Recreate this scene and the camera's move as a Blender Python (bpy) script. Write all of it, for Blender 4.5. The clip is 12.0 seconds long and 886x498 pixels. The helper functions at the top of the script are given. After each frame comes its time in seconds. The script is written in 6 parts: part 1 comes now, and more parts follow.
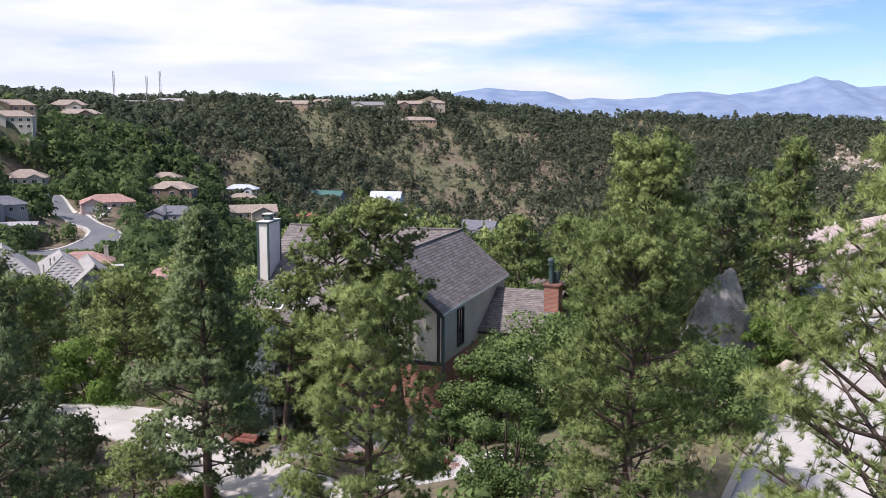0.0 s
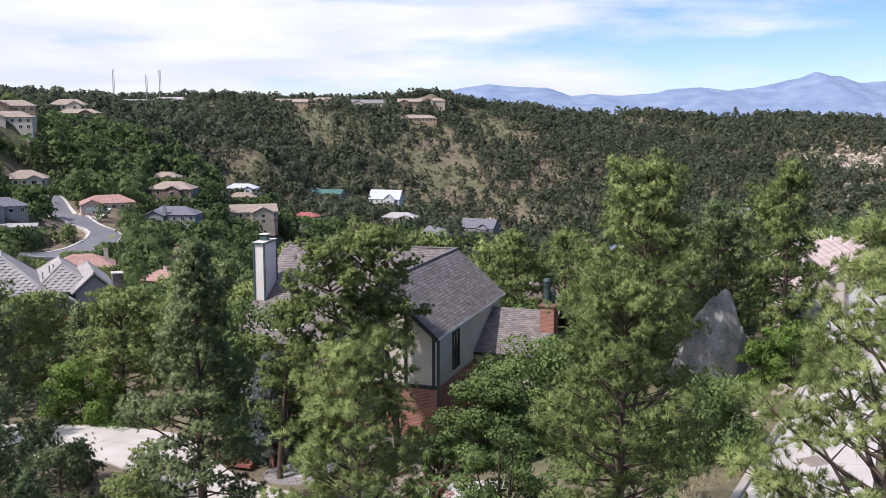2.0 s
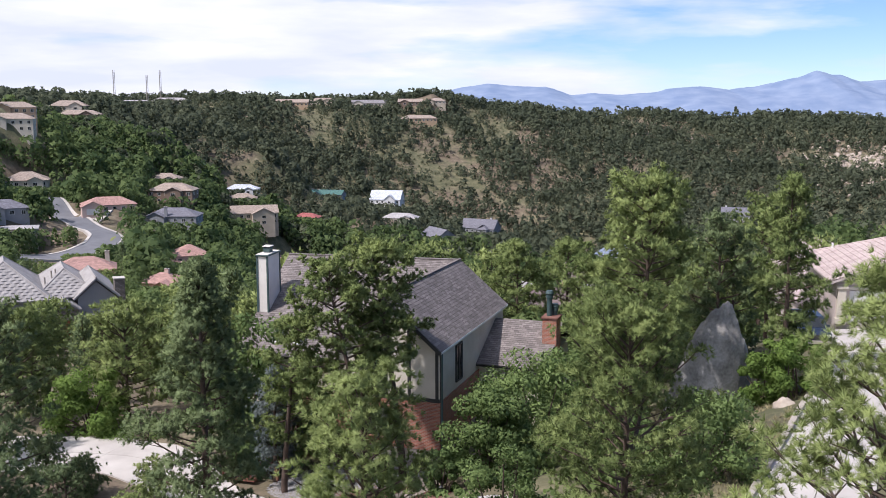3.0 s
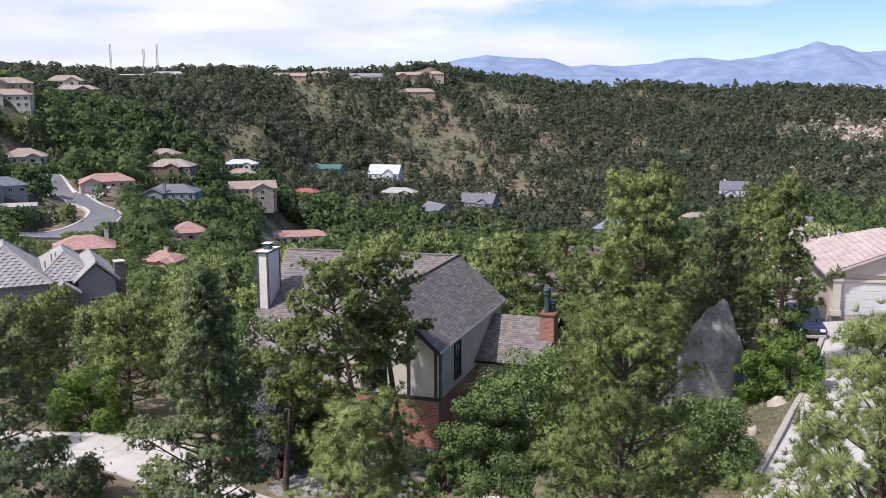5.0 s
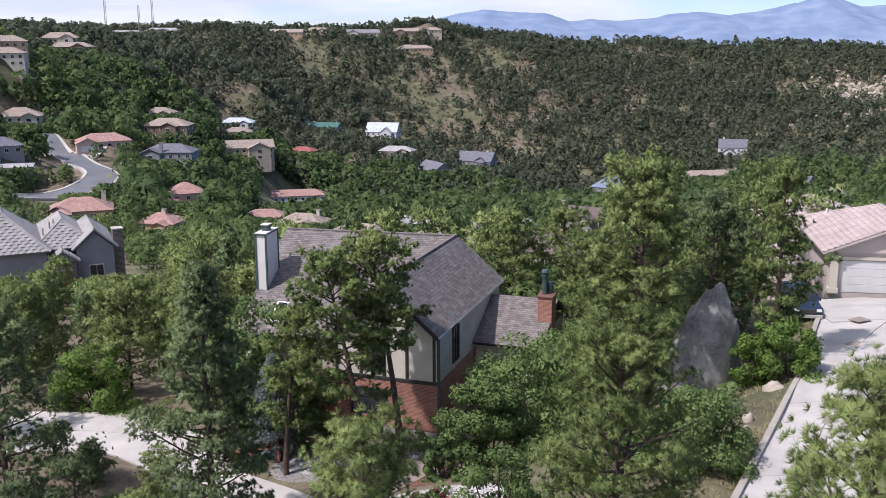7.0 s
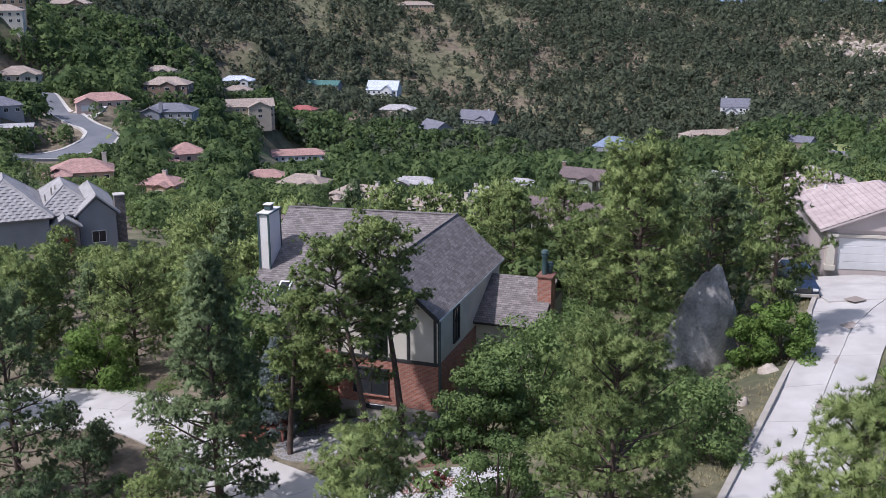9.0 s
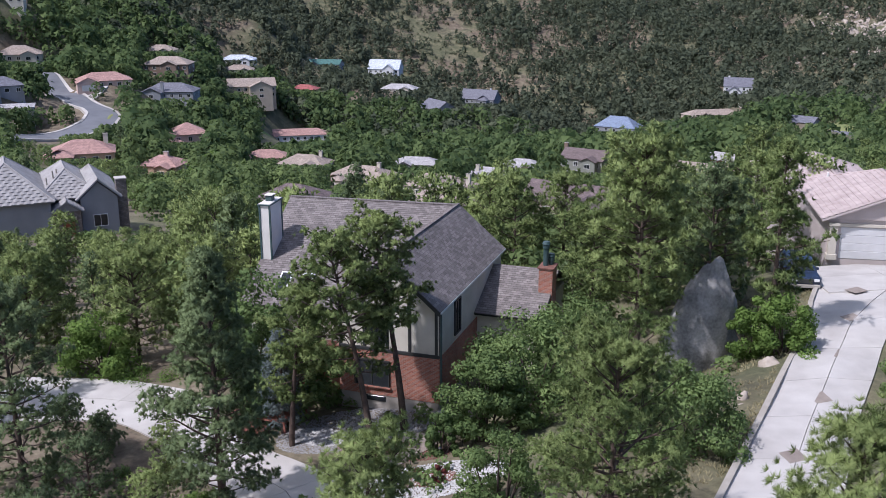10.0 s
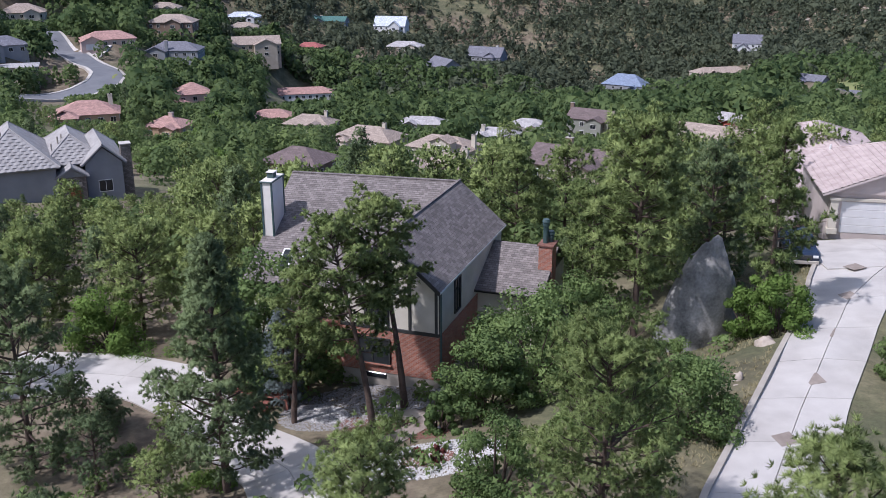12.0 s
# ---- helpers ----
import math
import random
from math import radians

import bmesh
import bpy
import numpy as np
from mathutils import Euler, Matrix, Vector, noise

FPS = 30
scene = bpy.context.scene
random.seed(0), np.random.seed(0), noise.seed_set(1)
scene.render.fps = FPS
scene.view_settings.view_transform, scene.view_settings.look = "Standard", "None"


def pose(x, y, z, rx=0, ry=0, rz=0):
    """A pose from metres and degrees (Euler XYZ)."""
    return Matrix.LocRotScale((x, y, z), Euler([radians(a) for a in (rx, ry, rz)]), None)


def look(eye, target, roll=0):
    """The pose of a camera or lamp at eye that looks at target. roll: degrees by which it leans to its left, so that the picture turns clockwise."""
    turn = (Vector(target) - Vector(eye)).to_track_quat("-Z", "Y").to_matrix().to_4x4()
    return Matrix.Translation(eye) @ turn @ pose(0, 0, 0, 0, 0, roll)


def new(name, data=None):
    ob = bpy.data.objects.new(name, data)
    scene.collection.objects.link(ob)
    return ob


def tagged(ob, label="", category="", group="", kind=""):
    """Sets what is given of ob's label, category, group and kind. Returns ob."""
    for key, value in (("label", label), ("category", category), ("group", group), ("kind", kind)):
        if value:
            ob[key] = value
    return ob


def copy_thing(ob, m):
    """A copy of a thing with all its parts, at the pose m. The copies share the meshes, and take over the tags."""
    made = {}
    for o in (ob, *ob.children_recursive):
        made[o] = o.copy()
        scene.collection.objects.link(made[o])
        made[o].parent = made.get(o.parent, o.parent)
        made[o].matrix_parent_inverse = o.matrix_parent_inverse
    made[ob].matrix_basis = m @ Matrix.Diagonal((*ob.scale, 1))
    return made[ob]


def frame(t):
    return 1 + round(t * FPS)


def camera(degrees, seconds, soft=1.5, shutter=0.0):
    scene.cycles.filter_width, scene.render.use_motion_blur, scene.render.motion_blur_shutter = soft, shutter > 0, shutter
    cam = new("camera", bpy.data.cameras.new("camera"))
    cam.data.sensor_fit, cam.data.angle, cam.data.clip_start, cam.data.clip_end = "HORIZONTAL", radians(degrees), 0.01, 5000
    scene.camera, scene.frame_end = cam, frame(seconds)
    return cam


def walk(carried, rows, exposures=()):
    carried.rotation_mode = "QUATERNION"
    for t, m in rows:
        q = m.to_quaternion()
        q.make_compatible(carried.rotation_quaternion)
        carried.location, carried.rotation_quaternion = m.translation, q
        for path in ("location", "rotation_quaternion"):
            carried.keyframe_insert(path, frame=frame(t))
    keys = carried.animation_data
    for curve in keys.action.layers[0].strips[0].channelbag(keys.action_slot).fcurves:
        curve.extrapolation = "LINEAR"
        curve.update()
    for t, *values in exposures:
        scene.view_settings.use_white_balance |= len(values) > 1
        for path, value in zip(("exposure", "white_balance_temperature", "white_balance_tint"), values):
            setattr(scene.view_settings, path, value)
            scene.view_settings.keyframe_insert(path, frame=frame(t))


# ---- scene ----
cam = camera(48.6, 12.0, soft=0.85)
PATH = [
    (0, pose(-0.242, 0.051, 11.640, 81.766, -0.237, -0.012)),
    (0.5, pose(-0.116, 0.055, 12.000, 81.700, -0.175, 0.000)),
    (1, pose(-0.095, 0.104, 12.344, 81.612, -0.187, 0.012)),
    (1.5, pose(-0.033, 0.132, 12.694, 81.581, -0.136, 0.004)),
    (2, pose(0.041, 0.152, 13.060, 81.553, -0.086, 0.003)),
    (2.5, pose(-0.018, 0.129, 13.444, 81.524, -0.064, 0.011)),
    (3, pose(-0.087, 0.074, 13.830, 81.510, 0.014, 0.018)),
    (5, pose(-0.078, -0.160, 15.371, 79.886, 0.131, -0.080)),
    (5.5, pose(0.038, -0.140, 15.736, 79.250, 0.155, -0.095)),
    (6, pose(0.149, -0.114, 16.079, 78.581, 0.189, -0.136)),
    (6.5, pose(0.122, -0.010, 16.455, 77.936, 0.204, -0.198)),
    (7, pose(-0.079, 0.082, 16.875, 77.329, 0.146, -0.196)),
    (9, pose(-0.099, -0.166, 18.371, 74.818, 0.040, -0.133)),
    (9.5, pose(-0.050, -0.076, 18.723, 74.188, 0.049, -0.106)),
    (10, pose(-0.061, 0.021, 19.087, 73.574, 0.032, -0.015)),
    (10.5, pose(0.017, 0.030, 19.445, 72.949, 0.049, 0.063)),
    (11, pose(0.127, 0.026, 19.786, 72.320, 0.076, 0.140)),
    (11.5, pose(0.165, 0.013, 20.099, 71.702, 0.068, 0.271)),
    (12, pose(0.299, -0.004, 20.395, 71.048, 0.123, 0.357)),
]
EXPOSURES = [(0.0, 0.51, 6250, 19), (6.0, 0.47, 6200, 19.5), (9.5, 0.33, 5750, 20), (12.0, 0.33, 5750, 20)]
walk(cam, PATH, EXPOSURES)

# ---- daylight: high thin cloud, sun from the west side ----
SUN_FROM = Vector((-0.50, -0.30, 0.81)).normalized()
sun_data = bpy.data.lights.new("sun", "SUN")
sun_data.energy, sun_data.angle, sun_data.color = 3.4, radians(2.0), (1.0, 0.95, 0.88)
sun = new("sun", sun_data)
sun.matrix_world = look(SUN_FROM * 100, (0, 0, 0))


def build_world():
    w = bpy.data.worlds.new("sky")
    scene.world = w
    w.use_nodes = True
    nt = w.node_tree
    nt.nodes.clear()
    out = nt.nodes.new("ShaderNodeOutputWorld")
    bg = nt.nodes.new("ShaderNodeBackground")
    sky = nt.nodes.new("ShaderNodeTexSky")
    sky.sky_type, sky.sun_disc = "NISHITA", False
    sky.sun_elevation = math.asin(SUN_FROM.z)
    sky.sun_rotation = math.atan2(SUN_FROM.x, SUN_FROM.y)
    sky.altitude, sky.air_density, sky.dust_density, sky.ozone_density = 1900, 1.0, 0.0, 1.0
    coord = nt.nodes.new("ShaderNodeTexCoord")
    # stretched cloud sheets: thick to the west, torn towards the blue
    mp = nt.nodes.new("ShaderNodeMapping")
    mp.inputs["Scale"].default_value = (1.6, 1.6, 9.0)
    mp.inputs["Location"].default_value = (0.35, 0.0, 0.2)
    n1 = nt.nodes.new("ShaderNodeTexNoise")
    n1.inputs["Scale"].default_value, n1.inputs["Detail"].default_value = 2.6, 7.0
    n1.inputs["Roughness"].default_value = 0.52
    sep = nt.nodes.new("ShaderNodeSeparateXYZ")
    slope = nt.nodes.new("ShaderNodeMath")
    slope.operation = "MULTIPLY_ADD"
    slope.inputs[1].default_value, slope.inputs[2].default_value = -0.50, 0.10
    add = nt.nodes.new("ShaderNodeMath")
    add.operation = "ADD"
    ramp = nt.nodes.new("ShaderNodeValToRGB")
    ramp.color_ramp.elements[0].position, ramp.color_ramp.elements[1].position = 0.44, 0.66
    mix = nt.nodes.new("ShaderNodeMixRGB")
    # bright tops and bluish undersides
    n2 = nt.nodes.new("ShaderNodeTexNoise")
    n2.inputs["Scale"].default_value, n2.inputs["Detail"].default_value = 4.2, 6.0
    nt.links.new(mp.outputs[0], n2.inputs["Vector"])
    tops = nt.nodes.new("ShaderNodeValToRGB")
    tops.color_ramp.elements[0].position, tops.color_ramp.elements[1].position = 0.38, 0.66
    tops.color_ramp.elements[0].color, tops.color_ramp.elements[1].color = (4.3, 4.7, 5.3, 1), (5.5, 5.7, 6.0, 1)
    nt.links.new(n2.outputs[0], tops.inputs[0])
    nt.links.new(tops.outputs[0], mix.inputs[2])
    nt.links.new(coord.outputs["Generated"], mp.inputs[0])
    nt.links.new(mp.outputs[0], n1.inputs["Vector"])
    nt.links.new(coord.outputs["Generated"], sep.inputs[0])
    nt.links.new(sep.outputs["X"], slope.inputs[0])
    nt.links.new(n1.outputs[0], add.inputs[0])
    nt.links.new(slope.outputs[0], add.inputs[1])
    nt.links.new(add.outputs[0], ramp.inputs[0])
    nt.links.new(ramp.outputs[0], mix.inputs[0])
    tone = nt.nodes.new("ShaderNodeMixRGB")
    tone.blend_type, tone.inputs[0].default_value = "MULTIPLY", 1.0
    tone.inputs[2].default_value = (0.47, 0.58, 0.71, 1)
    nt.links.new(sky.outputs[0], tone.inputs[1])
    nt.links.new(tone.outputs[0], mix.inputs[1])
    nt.links.new(mix.outputs[0], bg.inputs[0])
    bg.inputs[1].default_value = 0.13
    nt.links.new(bg.outputs[0], out.inputs[0])


build_world()


# ---- materials ----
def nodes_of(name):
    m = bpy.data.materials.new(name)
    m.use_nodes = True
    nt = m.node_tree
    return m, nt, nt.nodes["Principled BSDF"]


def surface(name, dark, light, scale=3.0, rough=0.8, bump=0.3, fine=40.0, metal=0.0, per_object=0.0):
    """Two tones mixed by a broad and a fine noise, with fine relief."""
    m, nt, p = nodes_of(name)
    co = nt.nodes.new("ShaderNodeTexCoord")
    a = nt.nodes.new("ShaderNodeTexNoise")
    a.inputs["Scale"].default_value, a.inputs["Detail"].default_value = scale, 6
    b = nt.nodes.new("ShaderNodeTexNoise")
    b.inputs["Scale"].default_value, b.inputs["Detail"].default_value = fine, 3
    for n in (a, b):
        nt.links.new(co.outputs["Object"], n.inputs["Vector"])
    ad = nt.nodes.new("ShaderNodeMath")
    ad.operation = "MULTIPLY_ADD"
    ad.inputs[1].default_value = 0.4
    nt.links.new(b.outputs[0], ad.inputs[0])
    nt.links.new(a.outputs[0], ad.inputs[2])
    last = ad
    if per_object:
        info = nt.nodes.new("ShaderNodeObjectInfo")
        ob = nt.nodes.new("ShaderNodeMath")
        ob.operation = "MULTIPLY_ADD"
        ob.inputs[1].default_value = per_object
        nt.links.new(info.outputs["Random"], ob.inputs[0])
        nt.links.new(ad.outputs[0], ob.inputs[2])
        last = ob
    r = nt.nodes.new("ShaderNodeValToRGB")
    r.color_ramp.elements[0].position, r.color_ramp.elements[1].position = 0.45, 0.95 + per_object
    if r.color_ramp.elements[1].position > 1:
        r.color_ramp.elements[1].position = 1
    r.color_ramp.elements[0].color, r.color_ramp.elements[1].color = (*dark, 1), (*light, 1)
    nt.links.new(last.outputs[0], r.inputs[0])
    nt.links.new(r.outputs[0], p.inputs["Base Color"])
    p.inputs["Roughness"].default_value, p.inputs["Metallic"].default_value = rough, metal
    if bump:
        bp = nt.nodes.new("ShaderNodeBump")
        bp.inputs["Strength"].default_value, bp.inputs["Distance"].default_value = bump, 0.03
        nt.links.new(b.outputs[0], bp.inputs["Height"])
        nt.links.new(bp.outputs[0], p.inputs["Normal"])
    return m


def foliage(name, dark, light, through_light=0.4, lift=1.0):
    """Leaves: tone varies by limb, by clump, by leaf and from plant to plant; much light passes."""
    m, nt, p = nodes_of(name)
    geo = nt.nodes.new("ShaderNodeNewGeometry")
    info = nt.nodes.new("ShaderNodeObjectInfo")
    co = nt.nodes.new("ShaderNodeTexCoord")
    last = None
    for scale, weight in ((0.5 * lift, 0.8), (2.4 * lift, 0.7)):
        a = nt.nodes.new("ShaderNodeTexNoise")
        a.inputs["Scale"].default_value, a.inputs["Detail"].default_value = scale, 2
        nt.links.new(co.outputs["Object"], a.inputs["Vector"])
        k = nt.nodes.new("ShaderNodeMath")
        k.operation, k.inputs[1].default_value, k.inputs[2].default_value = "MULTIPLY_ADD", weight, -0.56
        nt.links.new(a.outputs[0], k.inputs[0])
        if last:
            nt.links.new(last.outputs[0], k.inputs[2])
        last = k
    for src, weight in ((geo.outputs["Random Per Island"], 0.35), (info.outputs["Random"], 0.30)):
        k = nt.nodes.new("ShaderNodeMath")
        k.operation, k.inputs[1].default_value = "MULTIPLY_ADD", weight
        nt.links.new(src, k.inputs[0])
        nt.links.new(last.outputs[0], k.inputs[2])
        last = k
    r = nt.nodes.new("ShaderNodeValToRGB")
    r.color_ramp.elements[0].position, r.color_ramp.elements[1].position = 0.15, 0.95
    r.color_ramp.elements[0].color, r.color_ramp.elements[1].color = (*dark, 1), (*light, 1)
    nt.links.new(last.outputs[0], r.inputs[0])
    nt.links.new(r.outputs[0], p.inputs["Base Color"])
    p.inputs["Roughness"].default_value = 0.7
    p.inputs["Specular IOR Level"].default_value = 0.12
    tr = nt.nodes.new("ShaderNodeBsdfTranslucent")
    nt.links.new(r.outputs[0], tr.inputs[0])
    mx = nt.nodes.new("ShaderNodeMixShader")
    mx.inputs[0].default_value = through_light
    out = nt.nodes["Material Output"]
    nt.links.new(p.outputs[0], mx.inputs[1])
    nt.links.new(tr.outputs[0], mx.inputs[2])
    nt.links.new(mx.outputs[0], out.inputs[0])
    return m


def courses(name, dark, light, mortar, width, height, joint=0.01, rough=0.85, bump=0.5, vertical=True):
    """Bricks or shingles in staggered courses, laid by the mesh's own flat coordinates."""
    m, nt, p = nodes_of(name)
    uv = nt.nodes.new("ShaderNodeUVMap")
    br = nt.nodes.new("ShaderNodeTexBrick")
    br.inputs["Color1"].default_value, br.inputs["Color2"].default_value = (*dark, 1), (*light, 1)
    br.inputs["Mortar"].default_value = (*mortar, 1)
    br.inputs["Scale"].default_value = 1.0
    br.inputs["Brick Width"].default_value, br.inputs["Row Height"].default_value = width, height
    br.inputs["Mortar Size"].default_value = joint
    br.inputs["Bias"].default_value = 0.0
    nt.links.new(uv.outputs[0], br.inputs["Vector"])
    a = nt.nodes.new("ShaderNodeTexNoise")
    a.inputs["Scale"].default_value, a.inputs["Detail"].default_value = 0.9, 8
    co = nt.nodes.new("ShaderNodeTexCoord")
    nt.links.new(co.outputs["Object"], a.inputs["Vector"])
    hs = nt.nodes.new("ShaderNodeHueSaturation")
    mr = nt.nodes.new("ShaderNodeMapRange")
    mr.inputs[1].default_value, mr.inputs[2].default_value = 0.3, 0.7
    mr.inputs[3].default_value, mr.inputs[4].default_value = 0.87, 1.13
    nt.links.new(a.outputs[0], mr.inputs[0])
    nt.links.new(mr.outputs[0], hs.inputs["Value"])
    nt.links.new(br.outputs[0], hs.inputs["Color"])
    nt.links.new(hs.outputs[0], p.inputs["Base Color"])
    bp = nt.nodes.new("ShaderNodeBump")
    bp.inputs["Strength"].default_value, bp.inputs["Distance"].default_value = bump, 0.02
    bp.invert = True
    nt.links.new(br.outputs["Fac"], bp.inputs["Height"])
    nt.links.new(bp.outputs[0], p.inputs["Normal"])
    p.inputs["Roughness"].default_value = rough
    return m


def ground_material():
    """Dry grass, bare reddish dirt and pale rock, in patches of several sizes."""
    m, nt, p = nodes_of("dry_ground")
    co = nt.nodes.new("ShaderNodeTexCoord")

    def nz(scale, detail=8, rough=0.6):
        n = nt.nodes.new("ShaderNodeTexNoise")
        n.inputs["Scale"].default_value, n.inputs["Detail"].default_value = scale, detail
        n.inputs["Roughness"].default_value = rough
        nt.links.new(co.outputs["Object"], n.inputs["Vector"])
        return n

    def ramp(src, stops):
        r = nt.nodes.new("ShaderNodeValToRGB")
        els = r.color_ramp.elements
        els[0].position, els[0].color = stops[0][0], (*stops[0][1], 1)
        els[1].position, els[1].color = stops[-1][0], (*stops[-1][1], 1)
        for pos, col in stops[1:-1]:
            els.new(pos).color = (*col, 1)
        nt.links.new(src.outputs[0], r.inputs[0])
        return r

    big, mid, fine = nz(0.016), nz(0.22, 10, 0.7), nz(2.2, 8, 0.75)
    dirt = ramp(mid, [(0.3, (0.075, 0.056, 0.040)), (0.48, (0.145, 0.112, 0.076)), (0.6, (0.200, 0.165, 0.112)), (0.75, (0.29, 0.25, 0.175))])
    grass = ramp(mid, [(0.3, (0.060, 0.068, 0.034)), (0.5, (0.120, 0.118, 0.062)), (0.72, (0.22, 0.195, 0.115))])
    mask = ramp(big, [(0.42, (0, 0, 0)), (0.52, (1, 1, 1))])
    mx = nt.nodes.new("ShaderNodeMixRGB")
    nt.links.new(mask.outputs[0], mx.inputs[0])
    nt.links.new(dirt.outputs[0], mx.inputs[1])
    nt.links.new(grass.outputs[0], mx.inputs[2])
    mul = nt.nodes.new("ShaderNodeMixRGB")
    mul.blend_type, mul.inputs[0].default_value = "OVERLAY", 0.85
    nt.links.new(mx.outputs[0], mul.inputs[1])
    nt.links.new(fine.outputs[0], mul.inputs[2])
    nt.links.new(mul.outputs[0], p.inputs["Base Color"])
    p.inputs["Roughness"].default_value = 0.95
    bp = nt.nodes.new("ShaderNodeBump")
    bp.inputs["Strength"].default_value, bp.inputs["Distance"].default_value = 0.6, 0.08
    nt.links.new(fine.outputs[0], bp.inputs["Height"])
    nt.links.new(bp.outputs[0], p.inputs["Normal"])
    return m


M_GROUND = ground_material()
M_CONCRETE = surface("concrete", (0.40, 0.37, 0.34), (0.56, 0.53, 0.49), 0.6, 0.9, 0.15, 30, per_object=0.08)
M_KERB = surface("kerb_concrete", (0.30, 0.27, 0.23), (0.45, 0.41, 0.36), 1.0, 0.9, 0.3)
M_DIAMOND = surface("brown_inlay", (0.22, 0.18, 0.15), (0.32, 0.27, 0.23), 2.0, 0.9, 0.2)
M_ASPHALT = surface("asphalt", (0.13, 0.135, 0.15), (0.19, 0.195, 0.21), 0.2, 0.9, 0.2)
M_STUCCO = surface("cream_stucco", (0.50, 0.46, 0.38), (0.64, 0.60, 0.51), 0.8, 0.9, 0.3, 60)
M_CHIMNEY = surface("pale_stucco", (0.60, 0.57, 0.52), (0.74, 0.71, 0.66), 0.7, 0.9, 0.2, 60)
M_TIMBER = surface("dark_timber", (0.02, 0.022, 0.022), (0.05, 0.05, 0.048), 4, 0.6, 0.2)
M_GREEN_TRIM = surface("dark_green_metal", (0.03, 0.06, 0.06), (0.06, 0.10, 0.10), 3, 0.5, 0.1)
M_WHITE = surface("white_paint", (0.68, 0.68, 0.66), (0.82, 0.82, 0.80), 2, 0.6, 0.1)
M_BRICK = courses("red_brick", (0.27, 0.085, 0.055), (0.45, 0.165, 0.105), (0.36, 0.29, 0.24), 0.21, 0.075)
M_SHINGLE = courses("grey_shingle", (0.135, 0.117, 0.110), (0.245, 0.216, 0.204), (0.085, 0.073, 0.068), 0.30, 0.19, 0.010)
M_STONE = courses("chimney_stone", (0.13, 0.11, 0.10), (0.26, 0.23, 0.21), (0.10, 0.09, 0.08), 0.4, 0.18, 0.03)
M_ROCK = surface("grey_boulder", (0.12, 0.117, 0.112), (0.40, 0.39, 0.375), 0.9, 0.9, 1.0, 7)
M_PALE_ROCK = surface("pale_sandstone", (0.30, 0.25, 0.20), (0.55, 0.48, 0.41), 0.4, 0.95, 0.8, 5)
M_BARK = surface("pine_bark", (0.05, 0.035, 0.028), (0.13, 0.09, 0.07), 3, 0.95, 1.0, 16)
M_PINE = foliage("pine_needles", (0.098, 0.147, 0.050), (0.400, 0.475, 0.180), 0.32)
M_PINE_DARK = foliage("dark_pine_needles", (0.074, 0.114, 0.058), (0.285, 0.360, 0.170), 0.34)
M_OAK = foliage("oak_leaves", (0.078, 0.128, 0.046), (0.275, 0.370, 0.132), 0.4)
M_BRIGHT = foliage("bright_leaves", (0.085, 0.150, 0.036), (0.240, 0.350, 0.090), 0.45)
M_SCRUB = foliage("hill_scrub_leaves", (0.075, 0.085, 0.050), (0.180, 0.185, 0.110), 0.3, 0.1)
M_SPRUCE = foliage("blue_spruce_needles", (0.11, 0.14, 0.135), (0.29, 0.34, 0.33), 0.45)
# dark end lifted in the leaf colour to stand in for haze on the hill
M_WOODS = foliage("far_haze_leaves", (0.068, 0.088, 0.058), (0.165, 0.184, 0.112), 0.4, 0.06)
M_VALLEY = foliage("valley_leaves", (0.064, 0.106, 0.044), (0.225, 0.295, 0.108), 0.45, 0.1)
M_MEADOW = surface("meadow_grass", (0.13, 0.16, 0.05), (0.25, 0.26, 0.10), 0.08, 0.95, 0.4, 3)
M_DECK = surface("red_stained_wood", (0.17, 0.055, 0.04), (0.30, 0.12, 0.09), 3, 0.8, 0.4, 20, per_object=0.1)
M_DRY_GRASS = surface("dry_grass", (0.22, 0.19, 0.09), (0.42, 0.37, 0.22), 0.8, 0.95, 0)
M_GLASS = surface("window_glass", (0.015, 0.018, 0.02), (0.035, 0.04, 0.045), 1.5, 0.08, 0)
M_GARAGE = surface("garage_door_paint", (0.58, 0.57, 0.56), (0.68, 0.67, 0.66), 1.0, 0.6, 0.1)
M_GRAVEL = surface("grey_gravel", (0.16, 0.15, 0.15), (0.42, 0.41, 0.40), 8, 0.95, 0.3, 30)
M_WHITE_GRAVEL = surface("white_gravel", (0.36, 0.35, 0.335), (0.62, 0.605, 0.585), 8, 0.95, 0.3, 30)
M_MULCH = surface("red_mulch", (0.13, 0.055, 0.04), (0.26, 0.13, 0.10), 5, 0.95, 0.8)
M_LAWN = surface("lawn", (0.06, 0.12, 0.03), (0.13, 0.20, 0.06), 0.5, 0.95, 0.5)


# ---- mesh helpers ----
def finish(name, verts, faces, material, parent=None, label="", smooth=False, uvs=None):
    me = bpy.data.meshes.new(name)
    me.from_pydata([tuple(v) for v in verts], [], [tuple(f) for f in faces])
    if isinstance(material, (list, tuple)):
        for k in material:
            me.materials.append(k)
    elif material:
        me.materials.append(material)
    if smooth:
        me.polygons.foreach_set("use_smooth", [True] * len(me.polygons))
    if uvs is not None:
        layer = me.uv_layers.new(name="UVMap")
        layer.data.foreach_set("uv", np.asarray(uvs, dtype=np.float32).ravel())
    me.update()
    ob = new(name, me)
    if parent:
        ob.parent = parent
    if label:
        tagged(ob, label)
    return ob


